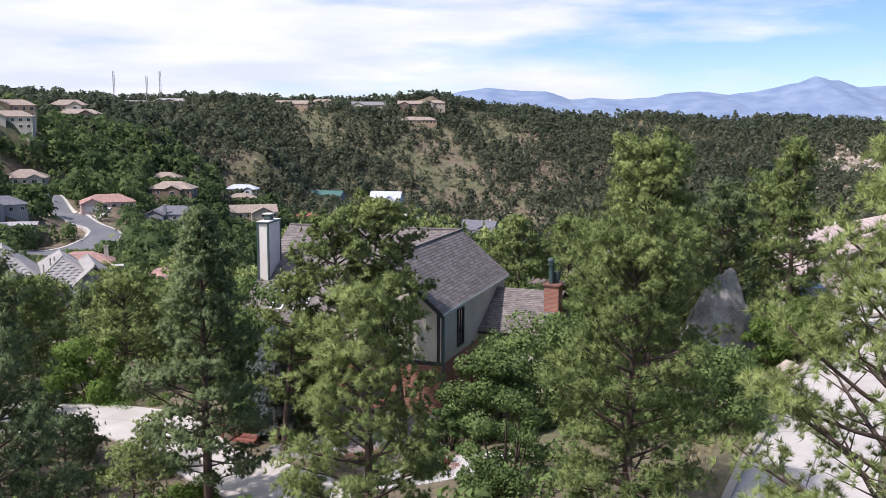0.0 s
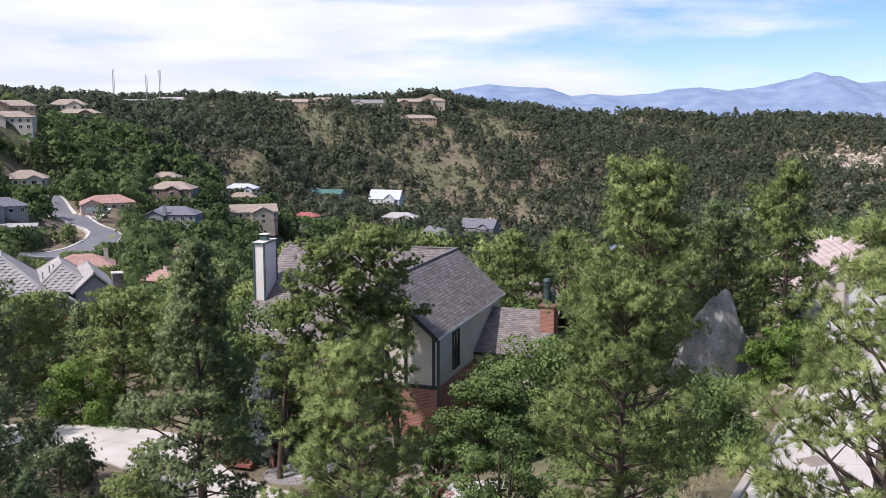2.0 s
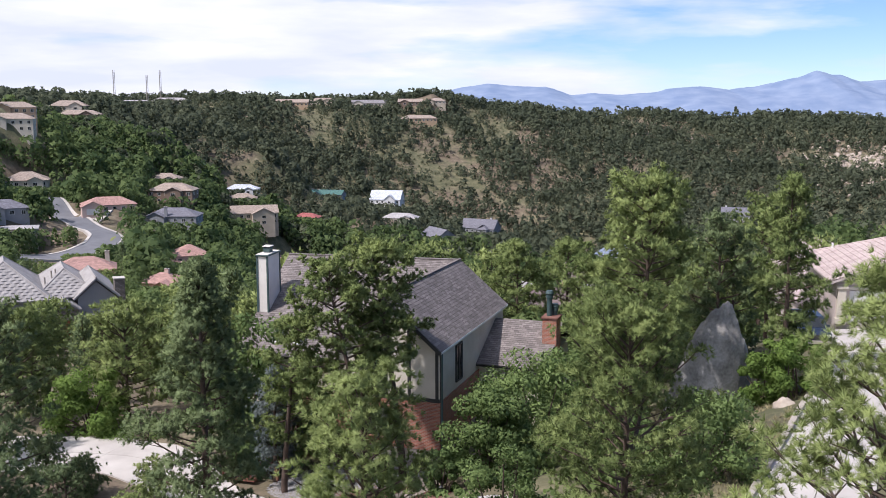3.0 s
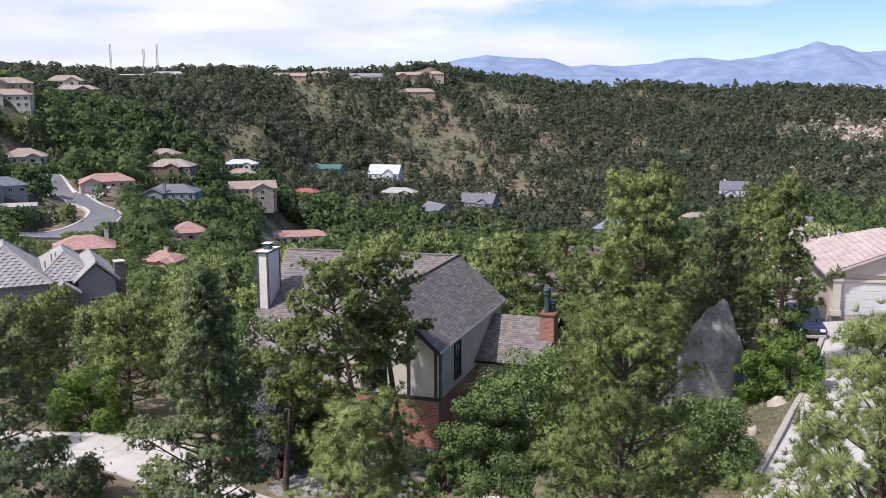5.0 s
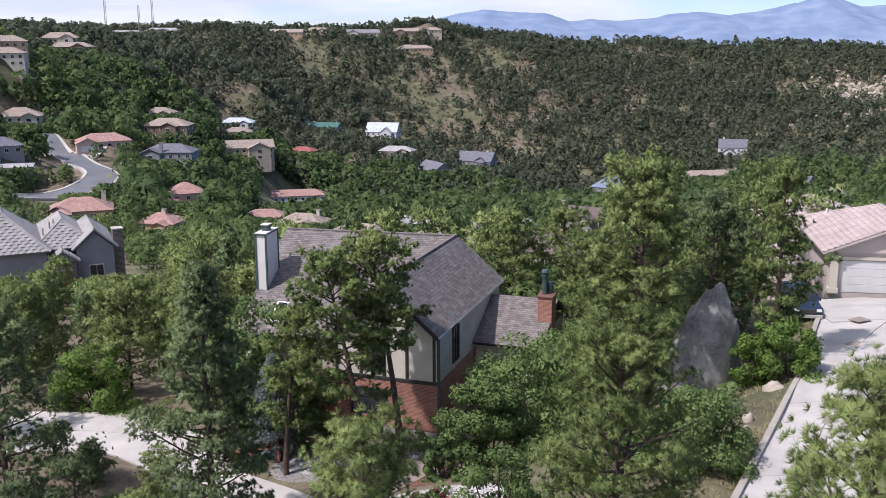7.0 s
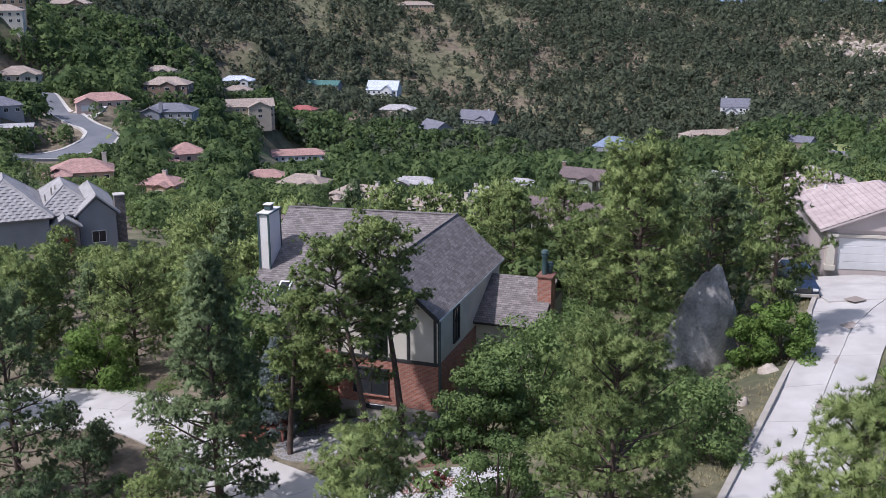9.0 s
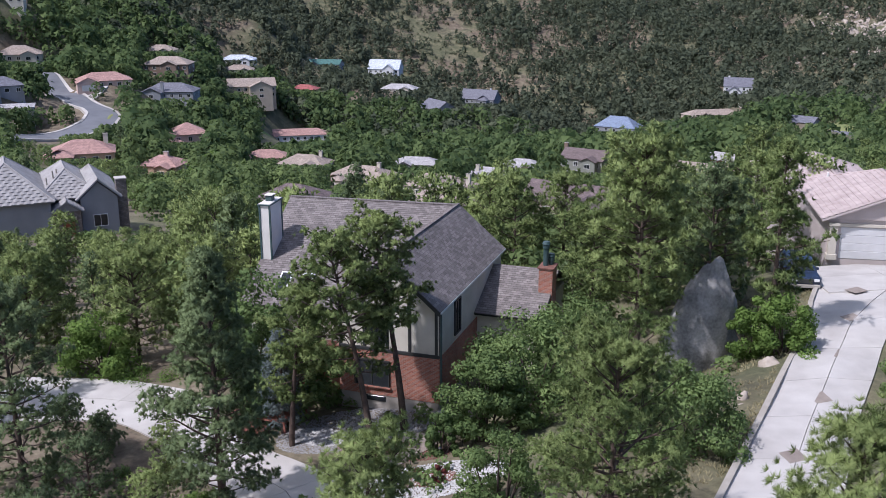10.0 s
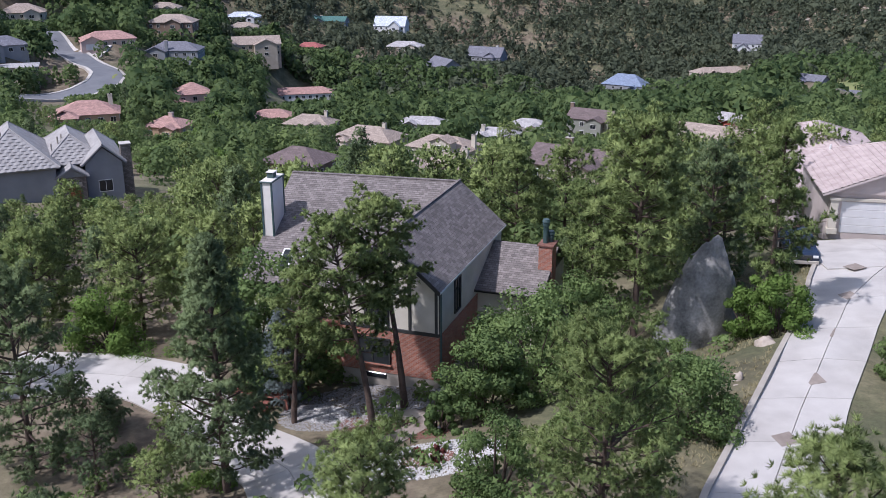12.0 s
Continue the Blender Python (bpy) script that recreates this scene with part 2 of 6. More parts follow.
def fast_tris(name, co, tris, material, parent=None, label="", normals=None):
    """Many loose triangles or quads, from arrays; normals: one for each corner point, rounding clumps of leaves off."""
    me = bpy.data.meshes.new(name)
    co, tris = np.asarray(co, np.float32), np.asarray(tris, np.int32)
    k = tris.shape[1]
    if normals is not None:
        g = np.cross(co[tris[:, 1]] - co[tris[:, 0]], co[tris[:, 2]] - co[tris[:, 0]])
        back = (g * normals[tris[:, 0]]).sum(1) < 0
        tris = np.where(back[:, None], tris[:, ::-1], tris)
    me.vertices.add(len(co))
    me.vertices.foreach_set("co", co.ravel())
    me.loops.add(tris.size)
    me.loops.foreach_set("vertex_index", tris.ravel())
    me.polygons.add(len(tris))
    me.polygons.foreach_set("loop_start", np.arange(0, tris.size, k, dtype=np.int32))
    me.materials.append(material)
    me.update(calc_edges=True)
    if normals is not None:
        me.polygons.foreach_set("use_smooth", np.ones(len(tris), bool))
        me.normals_split_custom_set_from_vertices(np.asarray(normals, np.float32))
    ob = new(name, me)
    if parent:
        ob.parent = parent
    if label:
        tagged(ob, label)
    return ob


def part(name, bm, material, parent, label=""):
    me = bpy.data.meshes.new(name)
    bm.to_mesh(me)
    bm.free()
    me.materials.append(material)
    ob = new(name, me)
    ob.parent = parent
    if label:
        tagged(ob, label)
    return ob


def quad_uv(bm):
    """Flat coordinates in metres for each face: across, and up the slope."""
    layer = bm.loops.layers.uv.verify()
    for f in bm.faces:
        n = f.normal
        ax = Vector((0, 0, 1)).cross(n)
        ax = ax.normalized() if ax.length > 1e-4 else Vector((1, 0, 0))
        ay = n.cross(ax)
        for l in f.loops:
            l[layer].uv = (l.vert.co.dot(ax), l.vert.co.dot(ay))


def box_bm(x0, x1, y0, y1, z0, z1, bevel=0.0, bm=None):
    bm = bm or bmesh.new()
    vs = [bm.verts.new((x, y, z)) for z in (z0, z1) for x, y in ((x0, y0), (x1, y0), (x1, y1), (x0, y1))]
    fs = [bm.faces.new([vs[i] for i in f]) for f in ((3, 2, 1, 0), (4, 5, 6, 7), (0, 1, 5, 4), (1, 2, 6, 5), (2, 3, 7, 6), (3, 0, 4, 7))]
    if bevel:
        es = list({e for f in fs for e in f.edges})
        bmesh.ops.bevel(bm, geom=es, offset=bevel, segments=1, affect="EDGES")
    bm.normal_update()
    return bm


def box(name, x0, x1, y0, y1, z0, z1, material, parent, label="", bevel=0.015):
    bm = box_bm(x0, x1, y0, y1, z0, z1, bevel)
    quad_uv(bm)
    return part(name, bm, material, parent, label)


def slab_bm(points, thick, down=True):
    """A flat or tilted polygon with thickness."""
    bm = bmesh.new()
    top = [bm.verts.new(p) for p in points]
    f = bm.faces.new(top)
    bm.normal_update()
    n = f.normal.copy()
    if n.z < 0:
        f.normal_flip()
        n = -n
    bot = [bm.verts.new(Vector(p) - n * thick) for p in points]
    bm.faces.new(bot)
    for i in range(len(points)):
        j = (i + 1) % len(points)
        bm.faces.new((top[i], top[j], bot[j], bot[i]))
    bmesh.ops.recalc_face_normals(bm, faces=bm.faces)
    bm.normal_update()
    quad_uv(bm)
    return bm


def slab(name, points, thick, material, parent, label=""):
    return part(name, slab_bm(points, thick), material, parent, label)


def empty(name, m, label="", category="", group="", kind=""):
    e = new(name)
    e.empty_display_size = 0.2
    e.matrix_world = m
    return tagged(e, label, category, group, kind)


# ---- where the neighbourhood's houses stand, each on its own pad ----
HOUSES = [
    # x, y, z, yaw, width, depth, storeys, wall, roof, label, options
    (-30, 193, -30, -22, 13, 10, 1, "brown", "brown", "single-storey house with brown shingle roof among pines", dict(kind="hip")),
    (-25, 303, -49.5, -24, 21, 13, 1, "cream", "tan", "cream house with a broad tan hip roof", dict(wing=(-6, 6, 3, 1, "hip"), stack=(5, 1, "cream"))),
    (-1, 266, -44, -28, 19, 11, 1, "cream", "tan", "cream house with tan tile roof and arched front window", dict(wing=(3, 6, 3, 2, "gable"), stack=(9.0, 0, "cream"))),
    (-1, 214, -36, -25, 14, 10, 1, "tan", "tan", "tan house with tile roof and pale chimney", dict(wing=(-4, 5, 2, 1, "gable"), stack=(5, 1, "cream"))),
    (-48, 337, -52, -15, 17, 11, 1, "cream", "tan", "cream house with tan hip roof behind oaks", dict(stack=(5, 2, "cream"))),
    (-68, 374, -57, 8, 16, 10, 1, "pink", "salmon", "low house with salmon tile roof", dict()),
    (23, 166, -24, -30, 16, 10, 1, "tan", "brown", "tan house with brown shingle roof and white garage door", dict(kind="gable", wing=(4, 7, 4, 1, "gable"), garage=True, stack=(-3, 2, "sand"))),
    (46, 309, -47.5, -30, 14, 10, 2, "olive", "brown", "two-storey olive house with dark brown roof", dict(kind="gable", stack=(-8, 2, "brown"))),
    (29, 349, -55.5, -20, 14, 9, 1, "cream", "pale", "cream house with pale hip roof among trees", dict(kind="hip", wing=(3, 6, 3, 1, "gable"))),
    (16, 322, -53, -18, 15, 9, 1, "grey", "pale", "grey house with pale roof and cream chimney", dict(stack=(-4, -2, "cream"))),
    (-10, 376, -60, -10, 18, 9, 1, "grey", "pale", "grey house with a pale roof behind trees", dict()),
    (-74, 484, -70, 12, 33, 10, 2, "white", "salmon", "long white two-storey house with salmon tile roof", dict(kind="hip", wing=(-12, 7, 2, 2, "hip"))),
    (-89, 339, -44.5, 24, 12, 11, 2, "pink", "salmon", "pink two-storey house with salmon tile roof", dict(wing=(-4.5, 6, 5, 1, "hip"), pitch=0.6)),
    (-98, 264, -34, 18, 16, 11, 1, "sand", "salmon", "yellow stucco house with salmon tile roof", dict(wing=(-6, 7, 4, 1, "hip"), stack=(6, 2, "cream"), pitch=0.55)),
    (-77, 266, -38, -10, 11, 9, 1, "sand", "salmon", "low house with salmon tiles and pink chimney", dict(stack=(1, 0, "pink"))),
    (109, 606, -86, -30, 26, 15, 2, "grey", "blue", "two-storey grey house with blue hip roof and white windows", dict(pitch=0.8, cols=5, wing=(8, 9, 4, 1, "hip"))),
    (163, 594, -74.3, 10, 34, 12, 1, "tan", "tan", "long low house with tan hip roof", dict(wing=(-8, 9, 4, 1, "hip"))),
    (193, 645, -66, -15, 18, 13, 2, "white", "slate", "white two-storey hillside house with slate roof", dict(kind="gable", wing=(-3, 9, 7, 1, "gable"), garage=True, stack=(-6, 2, "white"), pitch=0.8)),
    (25, 655, -75.5, -25, 24, 13, 2, "grey", "slate", "grey house with slate roof and round turret", dict(kind="gable", pitch=0.9, stack=(7, 1, "white"), wing=(5, 7, 4, 2, "hip"))),
    (-3, 565, -66, -60, 20, 13, 1, "grey", "slate", "dark house with a large slate gable roof", dict(kind="gable", pitch=0.7)),
    (-40, 695, -60, -12, 22, 13, 2, "white", "white", "white two-storey house with light metal roof and dormers", dict(kind="gable", pitch=0.95, wing=(4, 8, 3, 2, "gable"))),
    (-80, 672, -51.5, -12, 24, 11, 1, "grey", "green", "long house with a green roof", dict(kind="gable")),
    (-96, 494, -47, 16, 23, 13, 2, "tan", "tan", "tan two-storey house with a wide gable", dict(kind="gable", wing=(4, 11, 4, 2, "gable"))),
    (-114, 555, -43, 5, 16, 10, 1, "cream", "tan", "cream house with tan roof on the hillside", dict()),
    (-124, 604, -42, 0, 20, 10, 1, "white", "white", "white house with light roof", dict(wing=(5, 6, 3, 1, "gable"))),
    (-113, 410, -39, 0, 21, 12, 2, "grey", "slate", "grey house with slate roof and tall chimney", dict(kind="hip", wing=(-6, 8, 3, 2, "gable"), stack=(-2, -6, "grey"))),
    (-123, 446, -31.5, 0, 20, 12, 2, "brown", "tan", "brown house with tan roof", dict(kind="hip", wing=(2, 7, 3, 2, "gable"))),
    (-143, 506, -28, 0, 15, 10, 1, "cream", "tan", "cream hillside house with tan roof", dict()),
    (-134, 391, -29.5, 25, 20, 11, 1, "pink", "salmon", "pink house with long salmon roof beside the road", dict(wing=(-7, 8, 5, 1, "gable"), garage=True)),
    (-181, 426, -25.3, 18, 18, 13, 2, "cream", "tan", "cream two-storey house with tan hip roof above the road", dict(kind="hip")),
    (-157, 349, -26.5, 30, 15, 11, 1, "grey", "slate", "grey house with slate roof", dict()),
    (-148, 337, -32.3, 20, 14, 10, 1, "cream", "pale", "cream house with pale flat roof", dict(pitch=0.15)),
    (-79, 565, -55, -15, 15, 9, 1, "brown", "red", "house with a red roof among oaks", dict()),
    (-27, 614, -61, -10, 22, 11, 1, "cream", "pale", "house with a pale cream roof", dict()),
    (66, 241, -36, -35, 17, 11, 1, "sand", "tan", "brown house with tan tile roof", dict(kind="gable", wing=(-4, 7, 4, 1, "gable"), stack=(5, 2, "brown"))),
    (88, 303, -44, -40, 9, 7, 1, "red", "pale", "small red house with pale roof", dict(kind="gable")),
    (156, 424, -51.5, -40, 12, 9, 1, "grey", "slate", "grey house with slate roof near the meadow", dict(kind="gable")),
    (178, 434, -60, -35, 13, 9, 1, "white", "slate", "white house with slate roof near the meadow", dict(kind="gable")),
    (-201, 463, 5.5, 20, 20, 10, 2, "sand", "tan", "brick house with tan roof on the ridge", dict()),
    (-196, 448, 0.5, 15, 20, 10, 2, "cream", "tan", "cream house with verandah on the ridge", dict()),
    (-231, 612, 8.5, 10, 22, 11, 1, "cream", "tan", "cream house with tan roof on the ridge", dict(pitch=0.6)),
    (-217, 592, 3.5, 5, 24, 10, 1, "brown", "tan", "low house with tan roof on the ridge", dict()),
    (-259, 832, 10, 0, 30, 10, 1, "cream", "pale", "long pale house on the ridge", dict()),
    (-231, 842, 12, 0, 30, 10, 1, "cream", "pale", "long pale house with gable on the ridge", dict(wing=(2, 8, 3, 1, "gable"))),
    (-131, 862, 10.5, 0, 28, 11, 1, "sand", "tan", "tan house with long roof on the ridge", dict(kind="gable", wing=(-4, 10, 3, 1, "gable"))),
    (-107, 882, 12, 0, 22, 10, 1, "tan", "tan", "tan house on the ridge", dict()),
    (-68, 906, 7, 0, 31, 12, 2, "cream", "grey", "cream two-storey house with grey roof and decks on the ridge", dict(kind="gable", wing=(-9, 10, 4, 2, "gable"))),
    (-30, 902, 11, 0, 22, 11, 1, "brown", "tan", "brown gabled house on the ridge", dict(kind="gable")),
    (-21, 854, -3, 8, 30, 11, 1, "sand", "tan", "pinkish brick house with tan hip roof on the slope", dict(wing=(-12, 7, 3, 1, "hip"))),
    (-8, 908, 12, 0, 20, 10, 1, "tan", "tan", "tan roofed house on the ridge", dict()),
]


# ---- the lie of the land: smooth surface through heights set to fit the camera's view ----
NEAR_HEIGHTS = [(0, -60, 4), (-40, -20, -3), (45, -20, 4), (-3, 20, -3), (8, 16, -1.0), (10.3, 32.6, -0.85), (14.35, 40.1, -0.85), (18.2, 47.2, -0.85), (14.4, 31.4, -0.85), (18.4, 39.8, -0.85), (22.0, 46.3, -0.85), (20.9, 52.6, -0.9),
                (27, 65, -1.5), (0, 46, -4.3), (-9, 44, -5.1), (-18, 50, -5.4), (-25, 62, -6.5), (15, 51, -3.0), (8, 62, -4.4), (45, 45, 0), (-5, 62, -5.5)]
TOWN_HEIGHTS = [(-54, 133, -18), (0, 110, -15), (55, 90, -9), (-127, 320, -37), (-119, 335, -36.3), (-122, 350, -34.6), (-135, 365, -32.3), (-150, 385, -29.6), (-162, 400, -27),
                (78, 440, -71), (91, 480, -75), (195, 470, -58), (190, 590, -68), (60, 390, -62), (0, 440, -68)]
HILL_HEIGHTS = [(-152, 542, -14), (-191, 454, 4), (-220, 620, 7), (-137, 850, 12), (-69, 904, 9), (-2, 900, 9),
                (90, 950, 2), (209, 1000, 0), (317, 980, -2), (380, 880, -6), (-18, 800, -24), (211, 880, -22), (93, 730, -57), (314, 760, -38),
                (-120, 640, -22), (-145, 780, -3), (-200, 520, -3), (256, 660, -61), (0, 1250, -30), (400, 1250, -30), (-400, 1100, 5), (-420, 500, 25)]
_P = np.array(NEAR_HEIGHTS + TOWN_HEIGHTS + HILL_HEIGHTS + [q[:3] for q in HOUSES], float)


def _weights():
    n = len(_P)
    d = np.hypot(_P[:, None, 0] - _P[None, :, 0], _P[:, None, 1] - _P[None, :, 1])
    a = np.zeros((n + 3, n + 3))
    a[:n, :n] = -np.sqrt(d * d + 9.0)
    a[:n, :n] -= np.diag(np.where(_P[:, 1] > 100, 6.0, 0.2))
    a[:n, n:] = np.column_stack([np.ones(n), _P[:, :2]])
    a[n:, :n] = a[:n, n:].T
    return np.linalg.solve(a, np.concatenate([_P[:, 2], np.zeros(3)]))


_W = _weights()


def heights(x, y):
    x, y = np.asarray(x, float), np.asarray(y, float)
    cx, cy = np.clip(x, -430, 430), np.clip(y, -60, 1250)
    d = np.hypot(cx[..., None] - _P[:, 0], cy[..., None] - _P[:, 1])
    z = (-np.sqrt(d * d + 9.0)) @ _W[:-3] + _W[-3] + _W[-2] * cx + _W[-1] * cy
    far = np.clip((np.hypot(np.maximum(np.abs(x) - 430, 0), np.maximum(y - 1250, 0))) / 900, 0, 1)
    rough = np.clip((y - 300) / 300, 0, 1) * (np.sin(x * 0.045 + 2 * np.sin(y * 0.021)) * np.cos(y * 0.039 + x * 0.013)) * 2.2
    return z * (1 - far) - 60 * far + rough


def ground(x, y):
    return float(heights(np.array([x]), np.array([y]))[0])


def spaced(stops):
    out = [stops[0][0]]
    for (a, _), (b, step) in zip(stops, stops[1:]):
        n = max(1, round((b - a) / step))
        out += [a + (b - a) * (i + 1) / n for i in range(n)]
    return np.array(out)


def build_ground():
    ys = spaced([(-90, 0), (0, 8), (85, 1.4), (200, 4), (1200, 9), (1800, 60), (4800, 500)])
    half = spaced([(0, 0), (40, 1.4), (130, 4.5), (480, 9), (900, 40), (3600, 450)])
    xs = np.concatenate([-half[:0:-1], half])
    gx, gy = np.meshgrid(xs, ys)
    gz = heights(gx, gy)
    co = np.column_stack([gx.ravel(), gy.ravel(), gz.ravel()])
    nx, ny = len(xs), len(ys)
    i = (np.arange(ny - 1)[:, None] * nx + np.arange(nx - 1)[None, :]).ravel()
    ob = fast_tris("ground", co, np.column_stack([i, i + 1, i + nx + 1, i + nx]), M_GROUND)
    ob.data.polygons.foreach_set("use_smooth", [True] * len(ob.data.polygons))
    tagged(ob, "dry hillside ground with grass, dirt and pale rock", "ground", kind="structure")


build_ground()


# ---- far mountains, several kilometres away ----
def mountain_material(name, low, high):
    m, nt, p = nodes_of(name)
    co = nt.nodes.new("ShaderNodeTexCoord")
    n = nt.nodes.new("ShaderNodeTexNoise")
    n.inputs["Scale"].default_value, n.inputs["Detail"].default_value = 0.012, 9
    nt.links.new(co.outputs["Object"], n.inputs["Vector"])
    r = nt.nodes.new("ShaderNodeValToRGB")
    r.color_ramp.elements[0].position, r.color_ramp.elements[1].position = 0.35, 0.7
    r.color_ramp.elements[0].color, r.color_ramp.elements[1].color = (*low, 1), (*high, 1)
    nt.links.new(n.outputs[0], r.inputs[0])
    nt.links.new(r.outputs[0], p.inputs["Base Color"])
    # faint glow of the slopes, part of the painted haze
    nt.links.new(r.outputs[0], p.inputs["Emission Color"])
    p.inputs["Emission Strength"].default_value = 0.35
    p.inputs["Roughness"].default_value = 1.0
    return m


def mountain_range(name, dist, tops, material, label):
    """A range of slopes whose crest runs through the given heights above eye level."""
    xs = np.linspace(tops[0][0], tops[-1][0], 260)
    crest = np.interp(xs, [a for a, _ in tops], [b for _, b in tops])
    crest = crest + 3.5 * np.array([noise.fractal((x * 0.011, dist * 0.01, 0), 1.0, 2.0, 5) for x in xs])
    rows = 9
    co, fc = [], []
    for k in range(rows):
        f = k / (rows - 1)
        for x, c in zip(xs, crest):
            wob = 60 * noise.noise((x * 0.006, k * 0.7, dist))
            co.append((x, dist - 700 * (1 - f) + wob * (1 - f) * f * 4, -80 + (c + 92) * f ** 0.8))
    n = len(xs)
    for k in range(rows - 1):
        for i in range(n - 1):
            a = k * n + i
            fc.append((a, a + 1, a + n + 1, a + n))
    ob = finish(name, co, fc, material, smooth=True)
    tagged(ob, label, "mountain", kind="structure")


# distance haze is put into the colour as blue, with some glow
M_MOUNTAIN = mountain_material("haze_blue_mountain", (0.120, 0.172, 0.275), (0.185, 0.235, 0.33))
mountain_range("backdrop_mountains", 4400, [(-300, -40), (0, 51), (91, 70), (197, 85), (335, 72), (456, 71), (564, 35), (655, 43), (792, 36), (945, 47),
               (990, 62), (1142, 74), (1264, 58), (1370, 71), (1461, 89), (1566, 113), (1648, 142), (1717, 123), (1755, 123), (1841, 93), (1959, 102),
               (2200, 112), (2700, 90)], M_MOUNTAIN, "mountain range painted haze-blue far behind the wooded ridge")


# ---- the main house ----
YAW = 19.0
U, V = Vector((math.sin(radians(YAW)), math.cos(radians(YAW)), 0)), Vector((-math.cos(radians(YAW)), math.sin(radians(YAW)), 0))


def roof_courses(name, corner, along, up, material, parent, label="", step=0.19, lip=0.012):
    """A roof plane laid in overlapping courses, each a thin wedge."""
    corner, along, up = Vector(corner), Vector(along), Vector(up)
    n = along.cross(up).normalized()
    if n.z < 0:
        n = -n
    rows = max(1, round(up.length / step))
    co, fc, uv = [], [], []
    la, lu = along.length, up.length / rows
    for k in range(rows):
        a, b = corner + up * (k / rows), corner + up * min(1.0, (k + 1.25) / rows)
        i = len(co)
        co += [a + n * lip, a + along + n * lip, b + along, b, a - n * 0.02, a + along - n * 0.02]
        fc += [(i, i + 1, i + 2, i + 3), (i + 4, i + 5, i + 1, i)]
        uv += [(0, k * step), (la, k * step), (la, (k + 1) * step), (0, (k + 1) * step)] + [(0, k * step), (la, k * step), (la, k * step + .01), (0, k * step + .01)]
    return finish(name, co, fc, material, parent, label, uvs=uv)


def window_unit(parent, origin, right, w, h, out, trim, depth=0.08, bars=1, name="window"):
    """A window in a wall: casing, sill, sash bars and a recessed pane. origin: lower left corner."""
    o, r, n, up = Vector(origin), Vector(right).normalized(), Vector(out).normalized(), Vector((0, 0, 1))
    m = Matrix(((r.x, n.x, 0, o.x), (r.y, n.y, 0, o.y), (r.z, n.z, 1, o.z), (0, 0, 0, 1)))
    bm = box_bm(0, w, -0.02, 0.02, 0, h)
    bm.transform(m)
    pane = part(name, bm, M_GLASS, parent)
    bm = bmesh.new()
    t = 0.07
    box_bm(-t, 0, -0.02, depth, -t, h + t, bm=bm)
    box_bm(w, w + t, -0.02, depth, -t, h + t, bm=bm)
    box_bm(0, w, -0.02, depth, h, h + t, bm=bm)
    box_bm(0, w, -0.02, depth, -t, 0, bm=bm)
    for k in range(bars):
        x = w * (k + 1) / (bars + 1)
        box_bm(x - 0.025, x + 0.025, 0.02, depth * 0.7, 0, h, bm=bm)
    bm.transform(m)
    part("window_frame", bm, trim, pane)
    return pane


